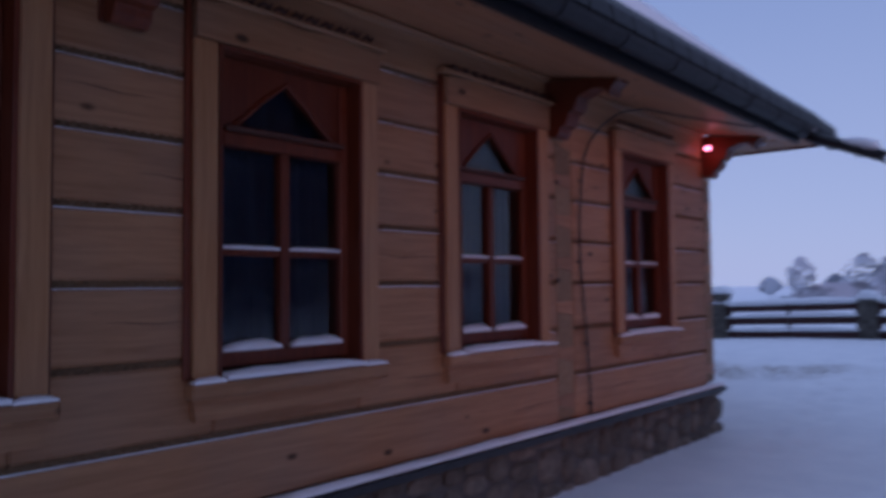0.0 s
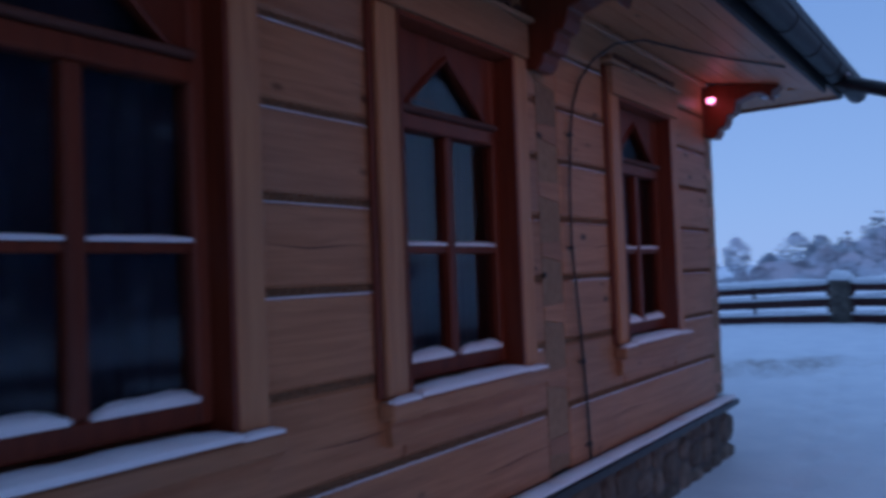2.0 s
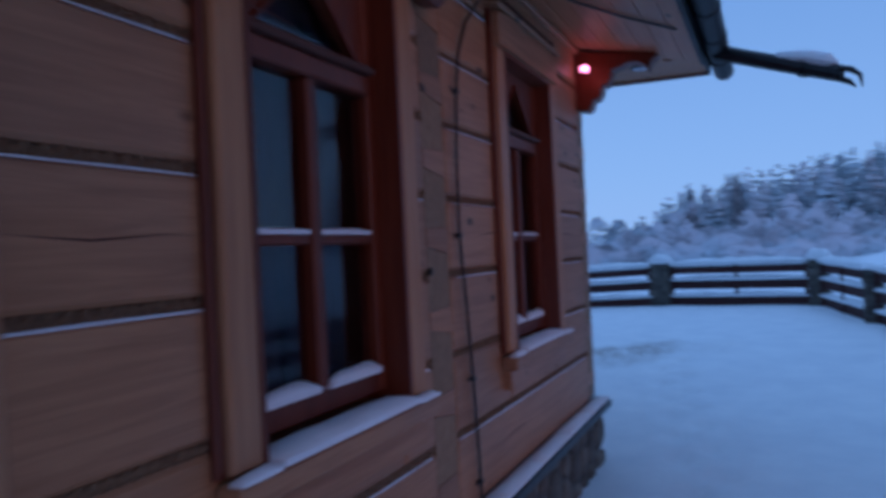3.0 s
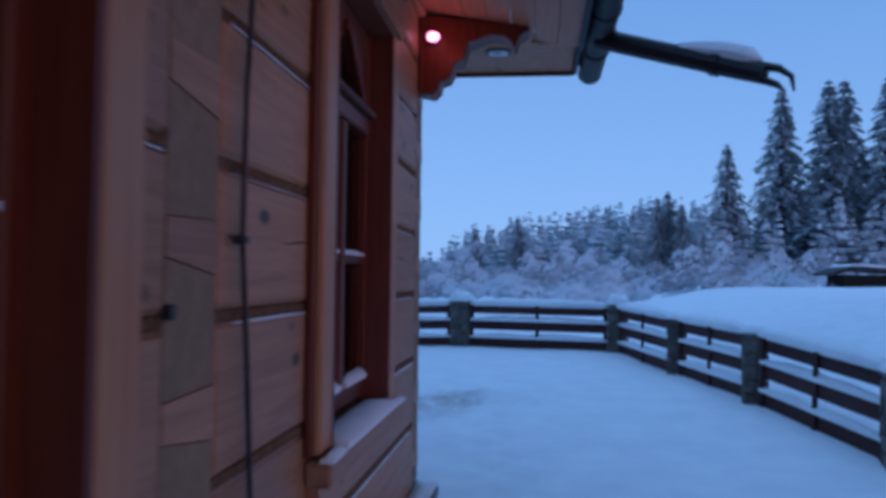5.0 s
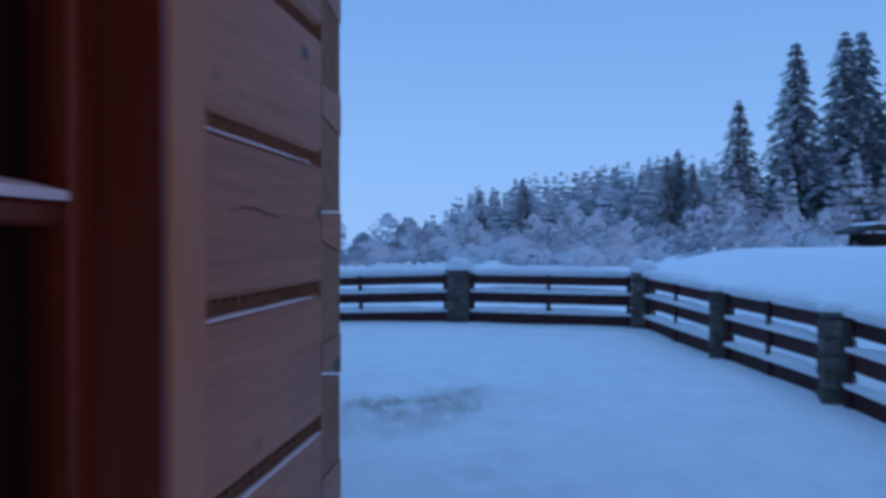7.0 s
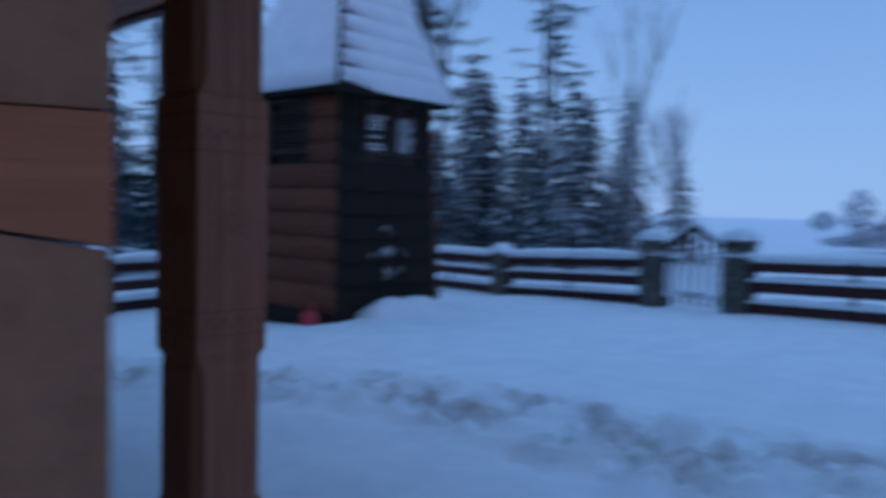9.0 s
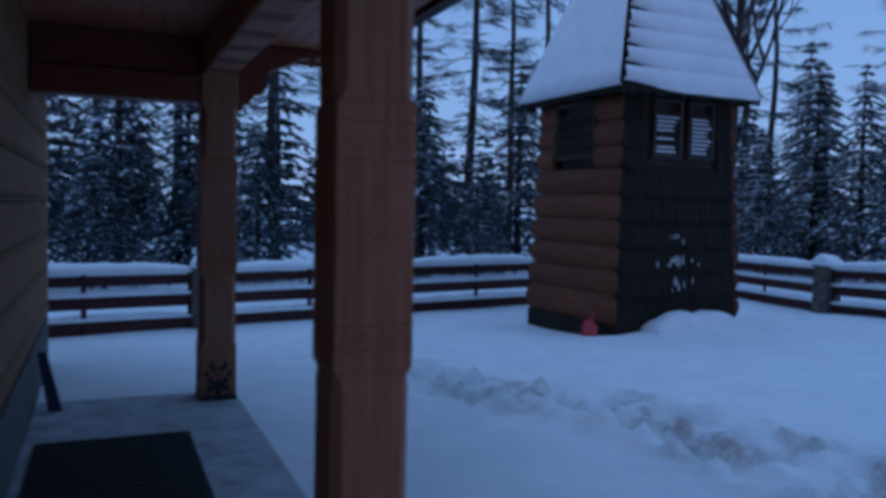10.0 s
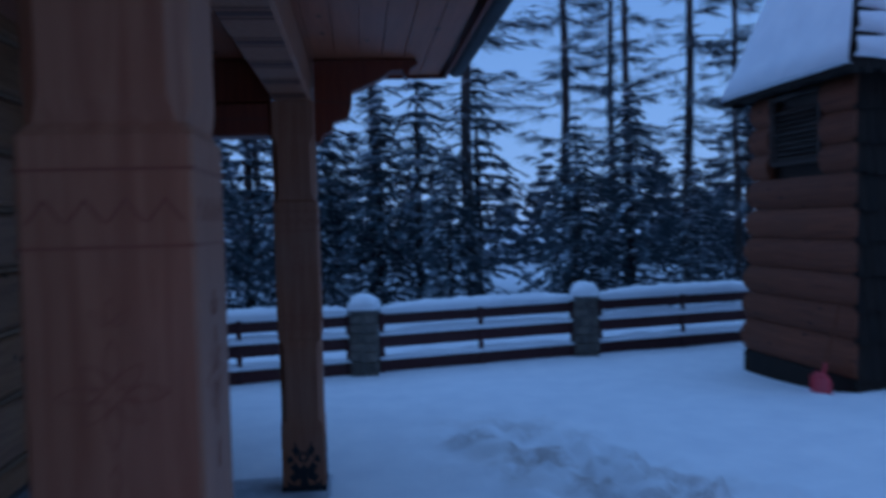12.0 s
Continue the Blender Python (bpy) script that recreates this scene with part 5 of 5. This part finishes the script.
WOOD_L, WOOD_C, WOOD_G = "tall larch with a dark stem and snowy level branches", "larch tree", "wood behind the fence"
larches = [larch(11, 13.0, 0.01), larch(12, 12.0, -0.015), larch(13, 14.0, 0.012, 1.15)]
for k, (x, y, s) in enumerate([(-18.0, 1.87, 1.0), (-17.5, 3.95, 1.15), (-18.4, 6.35, 1.0), (-18.2, 7.72, 0.95), (-18.0, 9.1, 1.05), (-17.6, 10.1, 0.8), (-19.5, 0.2, 1.0), (-22.0, 8.6, 1.0),
                               (-19.0, -2.2, 1.0), (-20.2, 12.6, 1.0), (-17.2, 17.5, 0.7), (-18.9, 15.4, 1.0), (-21.4, 17.0, 1.0), (-16.2, 14.6, 0.9), (-22.5, -1.2, 1), (-19.5, 21.0, 1.0), (-15.8, 22.5, 1.0), (-23.5, 19.5, 1.1), (-17.6, 24.5, 1.0)]):
    plant("larch", larches[k % 3], x, y, WOOD_L, WOOD_C, WOOD_G, size=s, z=-0.1)
dark = [spruce(21, 4.2, 1.5, 26, NEEDLE, SNOW, 0.09, 40, 0.5), spruce(22, 5.2, 1.6, 30, NEEDLE, SNOW, 0.08, 40, 0.5), spruce(23, 3.4, 1.4, 23, NEEDLE, SNOW, 0.10, 40, 0.5)]
mid = [spruce(24, 4.2, 1.3, 26, NEEDLE_MID, SNOW, 0.16, 40, 0.5), spruce(25, 5.2, 1.4, 30, NEEDLE_MID, SNOW, 0.16, 40, 0.5), spruce(26, 3.4, 1.25, 23, NEEDLE_MID, SNOW, 0.16, 40, 0.5)]
WOOD_S = "dark young spruce powdered with snow"
for k, (x, y, s) in enumerate([(-16.0, 5.9, 0.95), (-16.3, 7.15, 0.9), (-16.4, 8.6, 0.85), (-15.8, 3.3, 0.8), (-16.6, 2.0, 0.9), (-15.6, 0.3, 0.95), (-15.4, -1.2, 1.0), (-18.6, 10.9, 1.1),
                               (-19.6, 7.0, 0.9), (-17.4, 12.6, 0.9), (-13.6, 18.0, 1.07), (-11.6, 17.8, 1.55), (-14.9, 15.9, 0.95), (-12.6, 18.6, 0.85), (-16.3, 16.7, 1.05), (-20.5, 0.8, 1.0),
                               (-10.9, 19.4, 1.0), (-14.2, 19.7, 1.25), (-18.2, 18.6, 1.3), (-16.9, 20.4, 1.2), (-12.9, 22.6, 1.25), (-15.2, 24.0, 1.4), (-19.9, 23.0, 1.5), (-11.2, 23.2, 1.0), (-19.8, 13.8, 1.2), (-17, -3.2, 1.1), (-15.3, 18.3, 1.75)]):
    # the farther spruces take the paler, haze-tinted needles
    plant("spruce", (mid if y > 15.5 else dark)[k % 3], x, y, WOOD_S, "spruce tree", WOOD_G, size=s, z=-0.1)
pine = [spruce(31, 5.0, 1.9, 18, NEEDLE, SNOW, 0.14, 30, 0.5)]
for x, y, s in ((-17.2, 0.7, 1.1), (-16.8, 2.8, 1.0), (-18.6, -0.9, 1.2), (-19.2, 4.4, 1.05)):
    plant("pine", pine[0], x, y, "broad dark pine with snow on its boughs", "pine tree", WOOD_G, size=s, z=0.3)
old = bare_tree(41, 9.5, BARK, 0.75, 4, 0.4, 0.021)
plant("old_lime_tree", old, -13.9, 14.2, "thick bare dark-limbed old tree with some snow", "tree", WOOD_G, size=1.0)
thin = bare_tree(42, 6.2, BIRCH_BARK, 0.34, 3, 0.6, 0.011)
thin2 = bare_tree(43, 4.3, BIRCH_BARK, 0.42, 3, 0.6, 0.011)
plant("birch", thin, -9.45, 17.0, "slender bare birch furred with snow", "birch tree", "birches by the gate", turn=30, size=0.8)
plant("birch", thin2, -8.1, 17.6, "slender bare birch furred with snow", "birch tree", "birches by the gate", turn=80)

shade_spruces = [spruce(61, 14.0, 2.6, 34, NEEDLE, SNOW, 0.08, 18), spruce(62, 13.0, 2.8, 32, NEEDLE, SNOW, 0.08, 18)]
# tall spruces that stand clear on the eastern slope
tall = [spruce(51, 17.0, 4.2, 46, NEEDLE_FAR_HAZE, SCRUB_HAZE, 0.25, 34, 0.8), spruce(52, 15.0, 3.9, 42, NEEDLE_FAR_HAZE, SCRUB_HAZE, 0.28, 34, 0.8)]
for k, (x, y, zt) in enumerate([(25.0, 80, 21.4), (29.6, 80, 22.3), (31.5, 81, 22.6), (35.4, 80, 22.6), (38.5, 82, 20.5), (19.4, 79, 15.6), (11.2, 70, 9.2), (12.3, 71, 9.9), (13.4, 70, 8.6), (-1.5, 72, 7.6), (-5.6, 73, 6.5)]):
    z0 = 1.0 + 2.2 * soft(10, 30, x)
    plant("tall_spruce", tall[k % 2], x, y, "tall spruce standing clear, snowy, with haze put into its colour", "spruce tree", "spruces on the slope", size=(zt - z0) / (17.0 if k % 2 == 0 else 15.0), z=z0)

# unseen dark spruces, added on the east to keep light off the side wall
for k, (x, y, sz) in enumerate([(8.2 + 1.3 * (q % 3) + 0.12 * q, -15.0 + 1.25 * q, 0.85 + 0.13 * (q % 4)) for q in (0, 1, 2, 3, 9, 10, 11, 12, 13, 14, 15, 16)]):
    plant("tall_spruce", shade_spruces[k % 2], x, y, "unseen tall dark spruce added to shade the side wall", "spruce tree", "spruces round the yard", size=sz)

# the far wooded slope, one mass
rnd = random.Random(77)
mass, massw, low_wood = Soup(), Soup(), Soup()
for k in range(560):
    x = rnd.uniform(-13, 48)
    y = rnd.uniform(74, 100)
    top = 2.2 + 4.6 * soft(-13.5, -7.5, x) + 1.7 * soft(-7, 2, x) + 1.2 * soft(4, 18, x) + 2.5 * soft(18, 40, x)
    z1 = top * rnd.uniform(0.62, 1.06) * (y + 3) / 83.0 + 0.1
    hgt = rnd.uniform(4.0, 7.5)
    z0 = max(-0.2, z1 - hgt * 1.2)
    hh, wd = z1 - z0, rnd.uniform(1.0, 1.7)
    tgt = mass if rnd.random() < 0.75 else massw
    tiers = 13
    for w in range(tiers):
        f = (w + rnd.random()) / tiers
        z = z0 + hh * f
        rr = wd * (1 - f) ** 1.1 + 0.03
        for b in range(15):
            a = rnd.random() * 6.283
            q = rr * rnd.uniform(0.35, 1.1)
            px, py = x + q * math.cos(a), y + q * math.sin(a)
            s = rnd.uniform(0.22, 0.42) * (1.1 - 0.55 * f)
            tgt.quad((px - s, py, z + 0.1 * s), (px, py + 0.3 * s, z + 0.5 * s), (px + s, py, z), (px + rnd.uniform(-0.3, 0.3) * s, py - 0.4 * s, z - 0.8 * s))
for k in range(230):   # snowy broadleaf scrub in front, its colour paled for haze
    x, y = rnd.uniform(-11, 40), rnd.uniform(36, 73)
    hh = rnd.uniform(1.4, 4.9) * (0.35 + 0.65 * soft(36, 70, y)) * (0.4 + 0.6 * soft(-12, -4, x))
    for b in range(150):
        a, e = rnd.random() * 6.283, rnd.random()
        q = 1.3 * rnd.random() ** 0.4 * math.sin(0.7 + 2.35 * e ** 1.3)
        px, py, z = x + q * math.cos(a), y + q * math.sin(a), 0.4 + hh * e
        s = rnd.uniform(0.07, 0.20)
        massw.quad((px - s, py, z - s * 0.4), (px - 0.2 * s, py + 0.2 * s, z + s), (px + s, py, z + 0.5 * s), (px + 0.2 * s, py - 0.3 * s, z - s * 0.6))
for cx, cy, hh, ww in ((-24.5, 90, 4.2, 1.7), (-18.2, 91, 4.4, 2.3), (-15.8, 92, 4.0, 2.0), (-29, 93, 1.9, 1.5), (-22, 95, 2.2, 1.4), (-13, 96, 3.2, 2.4)):
    for b in range(260):
        a, e = rnd.random() * 6.283, rnd.random()
        q = ww * rnd.random() ** 0.5 * math.sin(0.25 + 2.7 * e)
        px, py, z = cx + q * math.cos(a), cy + q * math.sin(a), 0.3 + hh * e
        s = rnd.uniform(0.10, 0.28)
        massw.quad((px - s, py, z - s * 0.4), (px - 0.2 * s, py + 0.2 * s, z + s), (px + s, py, z + 0.5 * s), (px + 0.2 * s, py - 0.3 * s, z - s * 0.6))
for k in range(150):   # the wood goes on down the slope behind the fence
    x, y = rnd.uniform(-46, -26), rnd.uniform(-22, 34)
    hh, wd = rnd.uniform(3.2, 6.0), rnd.uniform(0.8, 1.3)
    for w in range(12):
        f = (w + rnd.random()) / 12
        for b in range(13):
            a = rnd.random() * 6.283
            q = (wd * (1 - f) + 0.03) * rnd.uniform(0.35, 1.1)
            px, py, z = x + q * math.cos(a), y + q * math.sin(a), hh * f - 0.2
            s = rnd.uniform(0.14, 0.3) * (1.1 - 0.55 * f)
            low_wood.quad((px, py - s, z + 0.1 * s), (px + 0.3 * s, py, z + 0.5 * s), (px, py + s, z), (px - 0.4 * s, py + rnd.uniform(-0.3, 0.3) * s, z - 0.8 * s))
tagged(new("lower_spruce_wood", low_wood.mesh("lower_spruce_wood", NEEDLE)), "dark spruce wood on the slope below the yard", "wood", kind="stuff")
tagged(new("far_spruce_wood", mass.mesh("far_spruce_wood", NEEDLE_HAZE)), "distant snowy spruce wood on the slope, paled for haze", "wood", kind="stuff")
tagged(new("far_rimed_scrub", massw.mesh("far_rimed_scrub", SCRUB_HAZE)), "distant snowy broadleaf wood with haze put into its colour", "wood", kind="stuff")

# low shed roof that shows over the eastern rise
shed = thing("shed", "low dark shed roof half buried in snow", "shed")
part("roof", prism(B(), [(15.2, 2.05), (16.2, 2.40), (20.5, 2.15), (20.5, 1.95), (16.2, 2.18), (15.3, 1.9)], 38.0, 41.0, "y"), TIN, shed)
part("snow", prism(B(), [(16.0, 2.37), (16.3, 2.50), (20.5, 2.28), (20.5, 2.16)], 38.1, 41.0, "y"), SNOW, shed)
part("wall", boxes(((15.9, 38.3, 0.6), (20.3, 40.8, 1.96))), SHINGLE, shed)
